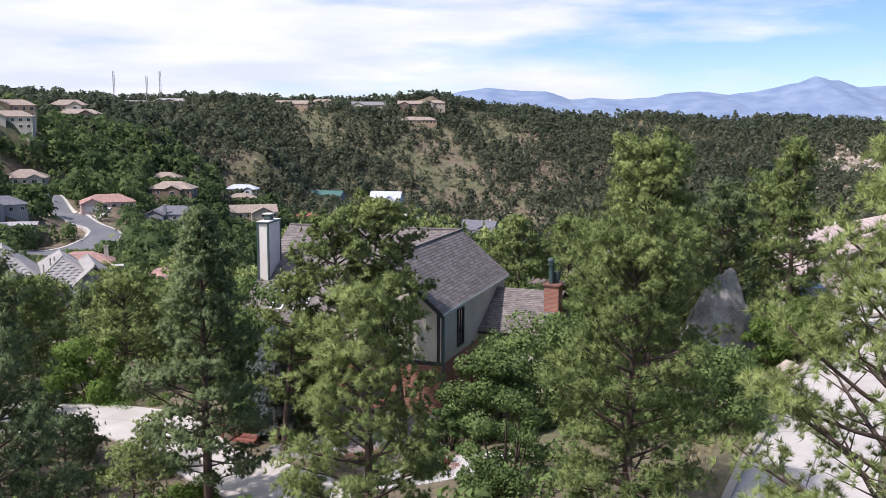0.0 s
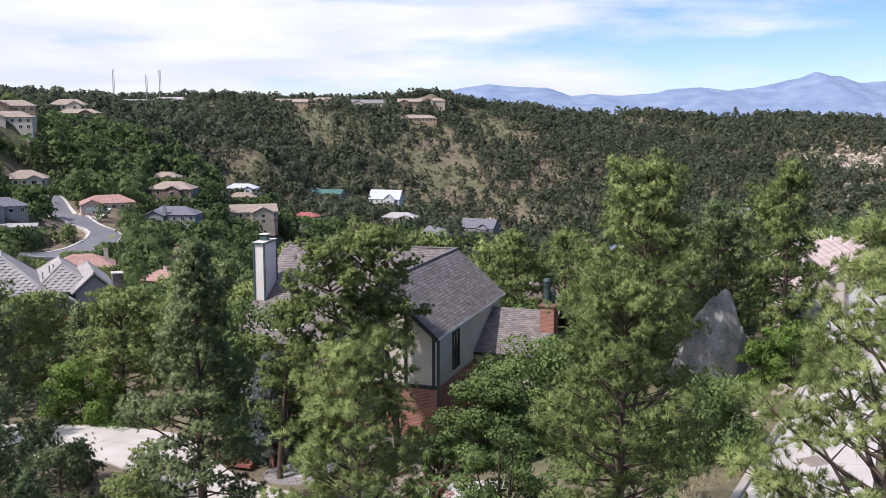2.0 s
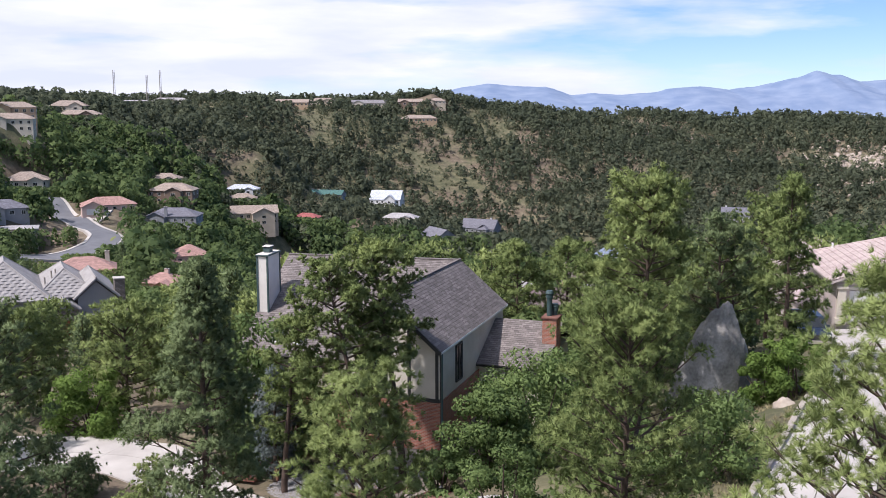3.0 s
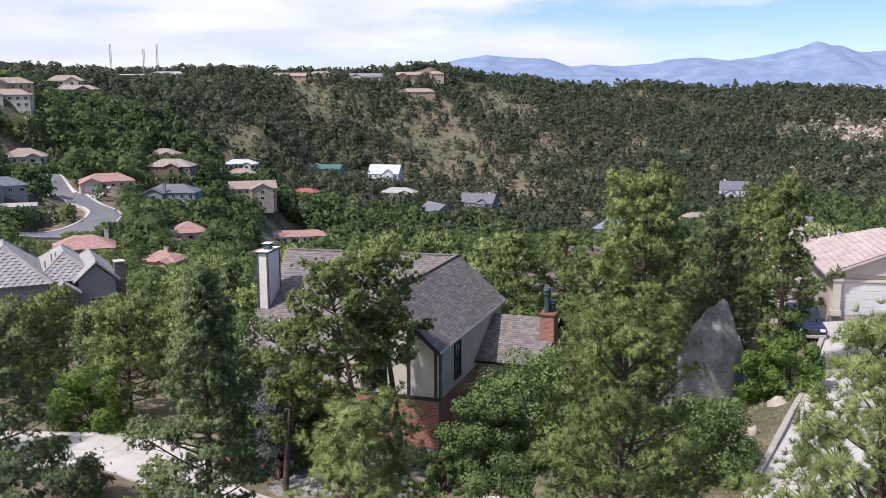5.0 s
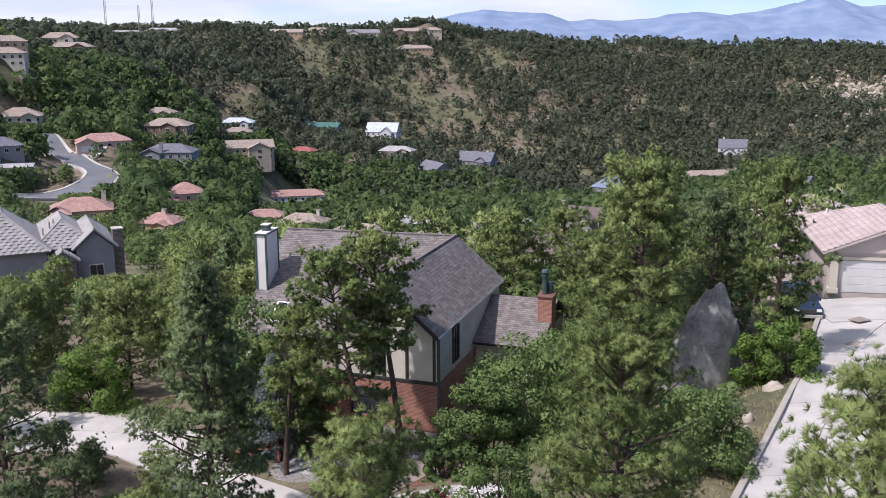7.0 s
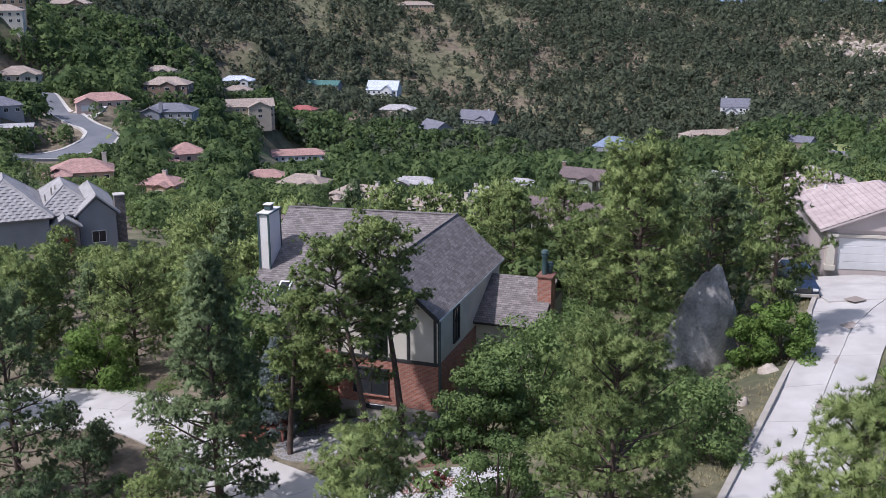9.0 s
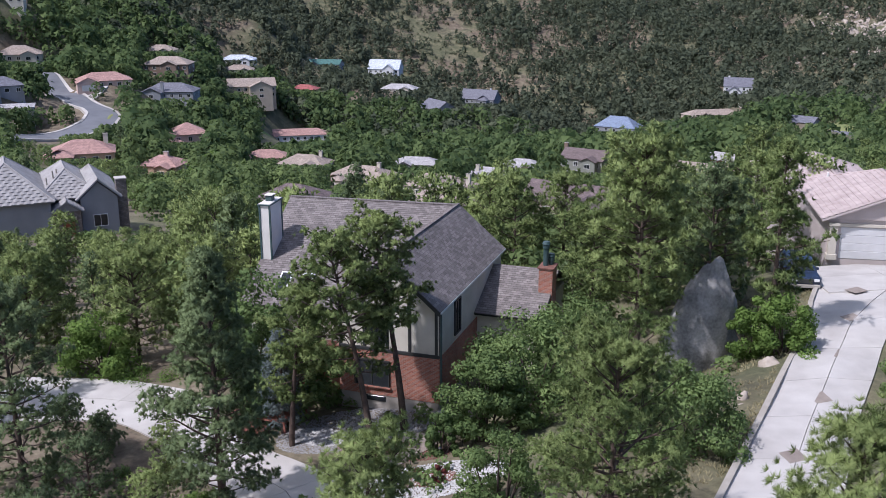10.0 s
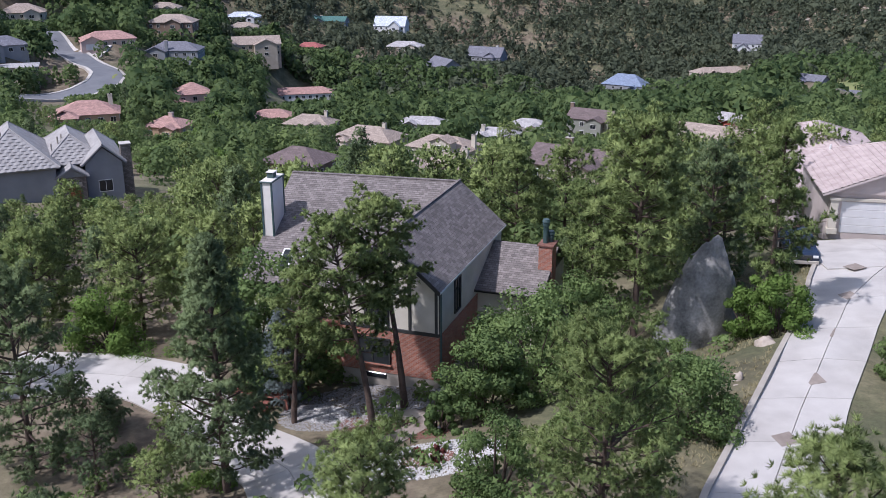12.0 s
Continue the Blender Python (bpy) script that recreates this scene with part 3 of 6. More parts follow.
def main_house():
    """Local axes: x along the long ridge to the right, y back, z up from the foot of the walls; origin under the crossing of the ridges."""
    h = empty("house", Matrix.Translation((0.83, 61.05, -4.6)) @ Matrix.Rotation(radians(-YAW), 4, "Z"),
              "cream stucco and brick house with dark timbers and grey shingle roof", "house")
    RZ = 8.64            # ridge above the foot
    WX = 2.93             # half width of the cross wing
    EZ = RZ - 2.45       # its eave
    # main block: ridge along -x, shallow slopes
    fz = RZ - 0.49 * 9.0
    box("wall", -10.8, -WX + 0.2, -8.4, 6.0, -1.5, fz + 0.05, M_STUCCO, h)
    bm = bmesh.new()
    pts = [(-10.8, -8.4, fz), (-10.8, 6.0, RZ - 3.0), (-10.8, 0, RZ - 0.1)]
    a = [bm.verts.new(p) for p in pts]
    b = [bm.verts.new((x + 0.2, y, z)) for x, y, z in pts]
    bm.faces.new(a), bm.faces.new(b[::-1])
    for i in range(3):
        j = (i + 1) % 3
        bm.faces.new((a[i], b[i], b[j], a[j]))
    bmesh.ops.recalc_face_normals(bm, faces=bm.faces)
    part("gable_wall", bm, M_STUCCO, h)
    roof_courses("roof", (-11.25, -9.0, fz), (11.25, 0, 0), (0, 9.0, RZ - fz), M_SHINGLE, h, "grey weathered shingle roof plane")
    roof_courses("roof", (-11.25, 6.4, RZ - 3.2), (11.25, 0, 0), (0, -6.4, 3.2), M_SHINGLE, h)
    slab("roof_deck", [(-11.25, -9.0, fz - 0.03), (0, -9.0, fz - 0.03), (0, 0, RZ - 0.03), (-11.25, 0, RZ - 0.03)], 0.14, M_TIMBER, h)
    box("ridge_cap", -11.25, 0.1, -0.12, 0.12, RZ - 0.02, RZ + 0.06, M_SHINGLE, h)
    block = list(h.children)
    # cross wing: ridge along -y, steep slopes
    y0, y1 = -12.34, 0.35
    for sx in (-1, 1):
        top = (0, y0, RZ)
        if sx > 0:
            roof_courses("roof", (WX + 0.25, y0, EZ - 0.25), (0, y1 - y0, 0), (-WX - 0.25, 0, RZ - EZ + 0.25), M_SHINGLE, h, "steep grey shingle roof plane")
        else:
            roof_courses("roof", (-WX - 0.25, y1, EZ - 0.25), (0, y0 - y1, 0), (WX + 0.25, 0, RZ - EZ + 0.25), M_SHINGLE, h)
        e = sx * (WX + 0.25)
        slab("roof_deck", [(e, y0 + .02, EZ - 0.29), (e, y1, EZ - 0.29), (0, y1, RZ - 0.04), (0, y0 + .02, RZ - 0.04)], 0.12, M_TIMBER, h)
        # rake board
        slab("rake_board", [(e, y0 - 0.04, EZ - 0.28), (0, y0 - 0.04, RZ - 0.02), (0, y0 - 0.04, RZ - 0.27), (e, y0 - 0.04, EZ - 0.53)], 0.05, M_TIMBER, h)
        box("eave_board", e - 0.02, e + 0.02, y0, y1, EZ - 0.37, EZ - 0.24, M_WHITE if sx > 0 else M_TIMBER, h, "white metal drip edge")
    box("ridge_cap", -0.09, 0.09, y0, y1 + 0.1, RZ - 0.03, RZ + 0.035, M_SHINGLE, h)
    # walls of the wing: concrete foot, brick, stucco gable
    f = y0 + 0.45
    box("foundation", -WX, WX, f, y1, -1.5, 0.5, M_KERB, h, "grey concrete foundation", 0.03)
    box("brick_wall", -WX - 0.03, WX + 0.03, f - 0.03, y1 - 0.2, 0.5, 3.15, M_BRICK, h, "red brick lower wall")
    box("wall", -WX, WX, f, y1 - 0.2, 3.15, EZ - 0.1, M_STUCCO, h)
    bm = bmesh.new()
    tri = [(-WX, EZ - 0.1), (WX, EZ - 0.1), (0, RZ - 0.15)]
    a = [bm.verts.new((x, f, z)) for x, z in tri]
    b = [bm.verts.new((x, f + 0.2, z)) for x, z in tri]
    bm.faces.new(a), bm.faces.new(b[::-1])
    for i in range(3):
        bm.faces.new((a[i], b[i], b[(i + 1) % 3], a[(i + 1) % 3]))
    bmesh.ops.recalc_face_normals(bm, faces=bm.faces)
    part("gable_wall", bm, M_STUCCO, h)
    for x in (-2.82, -1.4, -0.05, 1.25, 2.78):
        t = EZ - 0.1 + (WX - abs(x)) * (RZ - EZ) / WX
        box("timber", x - 0.08, x + 0.08, f - 0.06, f + 0.02, 3.3, max(EZ - 0.1, t - 0.2), M_TIMBER, h)
    box("timber", -WX, WX, f - 0.065, f + 0.02, 3.12, 3.32, M_TIMBER, h)
    box("timber", WX - 0.02, WX + 0.06, f + 0.02, f + 0.2, 0.9, EZ - 0.15, M_TIMBER, h)
    box("downspout", WX + 0.06, WX + 0.16, f - 0.02, f + 0.08, 0.3, EZ - 0.3, M_GREEN_TRIM, h)
    window_unit(h, (-1.95, f - 0.05, 1.1), (1, 0, 0), 1.95, 1.45, (0, -1, 0), M_TIMBER)
    box("sill", -2.1, 0.15, f - 0.18, f, 0.98, 1.08, M_BRICK, h)
    window_unit(h, (-1.3, f - 0.03, 3.75), (1, 0, 0), 1.2, 1.3, (0, -1, 0), M_TIMBER)
    window_unit(h, (WX + 0.02, f + 2.6, 3.6), (0, 1, 0), 0.9, 1.9, (1, 0, 0), M_TIMBER, bars=1)
    box("basement_vent", -1.6, -0.2, f - 0.05, f + 0.02, 0.15, 0.45, M_GLASS, h)
    # porch and lower front of the main block in brick
    box("brick_wall", -7.6, -WX - 0.03, -10.2, -9.4, -0.4, 2.3, M_BRICK, h)
    # low wing to the side with its own roof
    lz = 5.45
    box("wall", WX - 0.1, 6.8, -5.0, 1.5, -1.0, lz - 1.7, M_STUCCO, h)
    roof_courses("roof", (WX - 0.05, -5.6, lz - 1.85), (4.2, 0, 0), (0, 4.1, 1.85), M_SHINGLE, h)
    roof_courses("roof", (WX - 0.05, 2.6, lz - 1.85), (4.2, 0, 0), (0, -4.1, 1.85), M_SHINGLE, h)
    slab("roof_deck", [(WX, -5.6, lz - 1.89), (7.1, -5.6, lz - 1.89), (7.1, -1.5, lz - 0.04), (WX, -1.5, lz - 0.04)], 0.12, M_TIMBER, h)
    # brick chimney with two flue pipes
    bz = 6.05
    bc = box("brick_chimney", 6.3, 7.15, -3.5, -2.4, 0, bz, M_BRICK, h, "red brick chimney with green flues")
    box("chimney_cap", 6.22, 7.23, -3.58, -2.32, bz, bz + 0.1, M_MULCH, bc)
    for x, y, z in ((6.6, -3.0, 1.35), (6.85, -2.7, 0.55)):
        bm = bmesh.new()
        m = Matrix.Translation((x, y, bz + 0.1 + z / 2))
        bmesh.ops.create_cone(bm, cap_ends=True, segments=14, radius1=0.16, radius2=0.16, depth=z, matrix=m)
        bmesh.ops.create_cone(bm, cap_ends=True, segments=14, radius1=0.21, radius2=0.21, depth=0.16, matrix=Matrix.Translation((x, y, bz + 0.1 + z - 0.2)))
        bmesh.ops.create_cone(bm, cap_ends=True, segments=14, radius1=0.25, radius2=0.19, depth=0.16, matrix=Matrix.Translation((x, y, bz + 0.1 + z + 0.05)))
        part("flue", bm, M_GREEN_TRIM, bc, "dark green metal flue pipe")
    before = set(h.children)
    # tall pale chimney chase on the gable end
    cz = RZ + 0.70
    cxa, cxb, cya, cyb = -11.15, -10.5, -5.5, -3.6
    ch = box("chimney", cxa, cxb, cya, cyb, -1.0, cz, M_CHIMNEY, h, "tall pale stucco chimney with green trim", 0.02)
    for x in (cxa, cxb):
        for y in (cya, cyb):
            box("corner_trim", x - 0.05, x + 0.05, y - 0.05, y + 0.05, fz - 1, cz - 0.01, M_GREEN_TRIM, ch, bevel=0)
    box("chimney_cap", cxa - 0.1, cxb + 0.1, cya - 0.1, cyb + 0.1, cz, cz + 0.09, M_GREEN_TRIM, ch)
    box("cap_flashing", cxa - 0.06, cxb + 0.06, cya - 0.06, cyb + 0.06, cz + 0.09, cz + 0.12, M_CHIMNEY, ch)
    box("spark_arrestor", cxa + 0.12, cxb - 0.12, -4.8, -4.3, cz + 0.12, cz + 0.42, M_GREEN_TRIM, ch)
    box("spark_lid", cxa + 0.06, cxb - 0.06, -4.88, -4.22, cz + 0.47, cz + 0.52, M_CHIMNEY, ch)
    # skylights and vents on the front slope
    def on_slope(y):
        return RZ + 0.49 * y
    for x in (-9.45, -8.1):
        bm = slab_bm([(x, -8.1, on_slope(-8.1) + 0.12), (x + 0.75, -8.1, on_slope(-8.1) + 0.12), (x + 0.75, -6.5, on_slope(-6.5) + 0.12), (x, -6.5, on_slope(-6.5) + 0.12)], 0.14)
        s = part("skylight", bm, M_WHITE, h, "white framed roof skylight")
        slab("pane", [(x + .1, -8.0, on_slope(-8.0) + 0.13), (x + 0.65, -8.0, on_slope(-8.0) + 0.13), (x + 0.65, -6.6, on_slope(-6.6) + 0.13), (x + .1, -6.6, on_slope(-6.6) + 0.13)], 0.02, M_GLASS, s)
    for x, y in ((-4.0, -3.4), (-3.7, -3.2)):
        bm = bmesh.new()
        bmesh.ops.create_cone(bm, cap_ends=True, segments=12, radius1=0.06, radius2=0.06, depth=1.0, matrix=Matrix.Translation((x, y, on_slope(y) + 0.4)))
        bmesh.ops.create_cone(bm, cap_ends=True, segments=12, radius1=0.13, radius2=0.10, depth=0.2, matrix=Matrix.Translation((x, y, on_slope(y) + 0.95)))
        part("roof_vent", bm, M_KERB, h, "pale metal vent pipe")
    # the long block stands a little askew to the wing
    for ob in block + [c for c in h.children if c not in before]:
        ob.rotation_euler.z = radians(6.5)
    return h


main_house()


# ---- houses of the neighbourhood ----
def tint(name, c, spread=0.8, rough=0.85):
    return surface(name, tuple(v * spread for v in c), c, 0.5, rough, 0.2, 20)


WALLS = {"tan": tint("tan_siding", (0.50, 0.43, 0.34)), "pink": tint("pink_stucco", (0.62, 0.46, 0.40)), "white": tint("white_siding", (0.74, 0.74, 0.74)),
         "grey": tint("grey_siding", (0.28, 0.29, 0.31)), "cream": tint("cream_siding", (0.60, 0.55, 0.46)), "brown": tint("brown_siding", (0.24, 0.17, 0.13)),
         "rose": tint("rose_stucco", (0.56, 0.48, 0.45)), "sand": tint("sand_stucco", (0.50, 0.36, 0.24)), "red": tint("red_siding", (0.34, 0.07, 0.05)), "olive": tint("olive_siding", (0.27, 0.28, 0.24))}


def roofing(name, c, w=0.6, hgt=0.35):
    return courses(name, tuple(v * 0.8 for v in c), tuple(min(1, v * 1.2) for v in c), tuple(v * 0.55 for v in c), w, hgt, 0.03, 0.8, 0.7)


ROOFS = {"grey": roofing("grey_tiles", (0.25, 0.24, 0.25)), "salmon": roofing("salmon_tiles", (0.42, 0.25, 0.215)), "tan": roofing("tan_tiles", (0.36, 0.29, 0.24)),
         "brown": roofing("brown_shingles", (0.16, 0.12, 0.115)), "slate": roofing("slate_shingles", (0.17, 0.17, 0.20)), "blue": roofing("blue_shingles", (0.21, 0.26, 0.36)),
         "green": roofing("green_roofing", (0.07, 0.17, 0.15)), "red": roofing("red_roofing", (0.36, 0.11, 0.10)), "pale": roofing("pale_roofing", (0.42, 0.40, 0.40)),
         "rose": roofing("rose_tiles", (0.52, 0.42, 0.41)), "white": roofing("light_metal_roof", (0.58, 0.62, 0.68))}


def roof_block(h, x0, x1, y0, y1, z, rise, kind, axis, mat, over=0.45, fascia=None):
    """A gable or hip roof over a rectangle."""
    x0, x1, y0, y1 = x0 - over, x1 + over, y0 - over, y1 + over
    cx, cy = (x0 + x1) / 2, (y0 + y1) / 2
    if axis == "x":
        k = (y1 - y0) / 2 if kind == "hip" else 0
        a, b = (x0 + k, cy, z + rise), (x1 - k, cy, z + rise)
    else:
        k = (x1 - x0) / 2 if kind == "hip" else 0
        a, b = (cx, y0 + k, z + rise), (cx, y1 - k, z + rise)
    c = [(x0, y0, z), (x1, y0, z), (x1, y1, z), (x0, y1, z)]
    if axis == "x":
        planes = [(c[0], c[1], b, a), (c[2], c[3], a, b)]
        ends = [(c[1], c[2], b), (c[3], c[0], a)]
    else:
        planes = [(c[1], c[2], b, a), (c[3], c[0], a, b)]
        ends = [(c[0], c[1], a), (c[2], c[3], b)]
    for p in planes:
        slab("roof", p, 0.16, mat, h)
    if kind == "hip":
        for p in ends:
            slab("roof", p, 0.16, mat, h)
    return ends


def simple_house(x, y, yaw, w, d, storeys, wall, roof, label, kind="hip", axis="x", pitch=0.52, wing=None, stack=None, garage=False, base=None, z=None, trim=None, group="houses in the valley", cols=None):
    """A detached house: walls, roof planes, windows with frames, an optional wing, chimney and garage door. The front looks along -y."""
    z = ground(x, y) if z is None else z
    if wing is None:
        sd = 1 if int(x + y) % 2 else -1
        wing = (sd * w * 0.22, w * 0.36, 2.6, storeys, "gable")
    h = empty("house", pose(x, y, z, 0, 0, yaw), label, "house", group)
    wm, rm, tr = WALLS[wall], ROOFS[roof], trim or M_WHITE
    H = 2.8 * storeys + 0.3

    def block(x0, x1, y0, y1, top, kd, ax):
        box("wall", x0, x1, y0, y1, -6.0, top, wm, h, bevel=0.03)
        rise = pitch * ((y1 - y0) if ax == "x" else (x1 - x0)) / 2
        ends = roof_block(h, x0, x1, y0, y1, top, rise, kd, ax, rm)
        if kd == "gable":
            for e in ends:
                p, q, r = (Vector(v) for v in e)
                mid = (p + q) / 2
                inn = (Vector(((x0 + x1) / 2, (y0 + y1) / 2, top)) - Vector((mid.x, mid.y, top))).normalized() * 0.5
                bm = bmesh.new()
                f1 = [bm.verts.new(v + inn - Vector((0, 0, 0.14))) for v in (p, q, r)]
                f2 = [bm.verts.new(v + inn * 1.4 - Vector((0, 0, 0.14))) for v in (p, q, r)]
                bm.faces.new(f1), bm.faces.new(f2)
                for i in range(3):
                    bm.faces.new((f1[i], f1[(i + 1) % 3], f2[(i + 1) % 3], f2[i]))
                bmesh.ops.recalc_face_normals(bm, faces=bm.faces)
                part("gable_wall", bm, wm, h)

    block(-w / 2, w / 2, -d / 2, d / 2, H, kind, axis)
    n = cols or max(2, int(w / 3.2))
    for s in range(storeys):
        for i in range(n):
            if garage and s == 0 and i >= n - 2 and not wing:
                continue
            wx = -w / 2 + w * (i + 0.5) / n
            window_unit(h, (wx - 0.65, -d / 2 - 0.01, 0.9 + 2.8 * s), (1, 0, 0), 1.3, 1.3, (0, -1, 0), tr)
        for i in range(max(1, int(d / 4.5))):
            wy = -d / 2 + d * (i + 0.5) / max(1, int(d / 4.5))
            window_unit(h, (w / 2 + 0.01, wy - 0.5, 0.9 + 2.8 * s), (0, 1, 0), 1.0, 1.3, (1, 0, 0), tr)
            window_unit(h, (-w / 2 - 0.01, wy + 0.5, 0.9 + 2.8 * s), (0, -1, 0), 1.0, 1.3, (-1, 0, 0), tr)
    if garage and not wing:
        box("garage_door", w / 2 - 5.6, w / 2 - 0.9, -d / 2 - 0.06, -d / 2 + 0.05, 0, 2.2, M_GARAGE, h, "pale panelled garage door")
    if wing:
        wx, ww, wd, st, kd = wing
        hh = 2.8 * st + 0.25
        block(wx - ww / 2, wx + ww / 2, -d / 2 - wd, -d / 2 + 1.0, hh, kd, "y")
        if garage:
            box("garage_door", wx - min(2.4, ww / 2 - .5), wx + min(2.4, ww / 2 - .5), -d / 2 - wd - 0.06, -d / 2 - wd + 0.05, 0, 2.2, M_GARAGE, h, "pale panelled garage door")
            rng = range(1, st)
        else:
            rng = range(st)
        for s in rng:
            window_unit(h, (wx - 0.9, -d / 2 - wd - 0.01, 0.9 + 2.8 * s), (1, 0, 0), 1.8, 1.3, (0, -1, 0), tr)
    if stack:
        cx, cy, cm = stack
        top = H + pitch * min(w, d) / 2 + 0.9
        c = box("chimney", cx - 0.6, cx + 0.6, cy - 0.45, cy + 0.45, 0, top, WALLS[cm], h)
        box("chimney_cap", cx - 0.7, cx + 0.7, cy - 0.55, cy + 0.55, top, top + 0.12, M_KERB, c)
        box("flue", cx - 0.15, cx + 0.15, cy - 0.15, cy + 0.15, top + 0.12, top + 0.5, M_TIMBER, c)
    return h


for hx, hy, hz, hyaw, hw, hd, hs, wl, rf, lb, opt in HOUSES:
    simple_house(hx, hy, hyaw, hw, hd, hs, wl, rf, lb, z=hz + 0.3, **opt)


# ---- trees ----
def rot_to(d):
    """Two directions square to d (arrays of unit vectors)."""
    ref = np.where(np.abs(d[:, 2:3]) > 0.9, np.array([[1.0, 0, 0]]), np.array([[0, 0, 1.0]]))
    a = np.cross(d, ref)
    a /= np.linalg.norm(a, axis=1, keepdims=True)
    return a, np.cross(d, a)


def tufts(rng, centres, axes, n, length, width, spread):
    """Needle brushes: n pointed blades fanning from each centre about its axis."""
    k = len(centres)
    c, d = np.repeat(centres, n, 0), np.repeat(axes, n, 0)
    a, b = rot_to(d)
    th = rng.uniform(0, 2 * np.pi, k * n)
    t = spread * np.sqrt(rng.uniform(0.02, 1, k * n))
    w = d * np.cos(t)[:, None] + (a * np.cos(th)[:, None] + b * np.sin(th)[:, None]) * np.sin(t)[:, None]
    s = np.cross(w, rng.normal(0, 0.8, size=(k * n, 3)) + np.array([0, 0, 0.7]))
    s /= np.linalg.norm(s, axis=1, keepdims=True) + 1e-9
    ln = length * rng.uniform(0.75, 1.15, k * n)[:, None]
    base = c - d * length * 0.25
    co = np.stack([base + w * ln * 0.15 - s * width * 0.55, base + w * ln * 0.15 + s * width * 0.55, base + w * ln * 1.1], 1).reshape(-1, 3)
    out = d * 0.9 + w * 0.35 + np.array([0, 0, 0.1])
    out /= np.linalg.norm(out, axis=1, keepdims=True) + 1e-9
    return co, np.arange(len(co)).reshape(-1, 3), np.repeat(out, 3, 0)


def tube(points, radii, sides=6):
    co, fc = [], []
    for i, (p, r) in enumerate(zip(points, radii)):
        q = points[min(i + 1, len(points) - 1)] - points[max(i - 1, 0)]
        q = q / (np.linalg.norm(q) + 1e-9)
        a, b = rot_to(q[None, :])
        for s in range(sides):
            th = 2 * math.pi * s / sides
            co.append(p + (a[0] * math.cos(th) + b[0] * math.sin(th)) * r)
    for i in range(len(points) - 1):
        for s in range(sides):
            j = (s + 1) % sides
            fc.append((i * sides + s, i * sides + j, (i + 1) * sides + j, (i + 1) * sides + s))
    return co, fc


def crown_reach(shape, g, seed):
    """How far limbs reach at share g of the crown's height."""
    if shape == "tall":
        return 0.62 + 0.38 * g / 0.2 if g < 0.2 else 0.10 + 0.90 * (1 - ((g - 0.2) / 0.8) ** 1.35)
    if shape == "ovoid":
        return 0.66 + 0.34 * g / 0.32 if g < 0.32 else 0.06 + 0.94 * math.sqrt(max(0.0, 1 - ((g - 0.32) / 0.70) ** 2))
    if shape == "round":
        return math.sqrt(max(0.03, 1 - (2 * g - 0.9) ** 2 * 0.82))
    return (0.62 + 0.30 * math.sin(g * 11 + seed)) * (1 - g ** 3) + 0.12


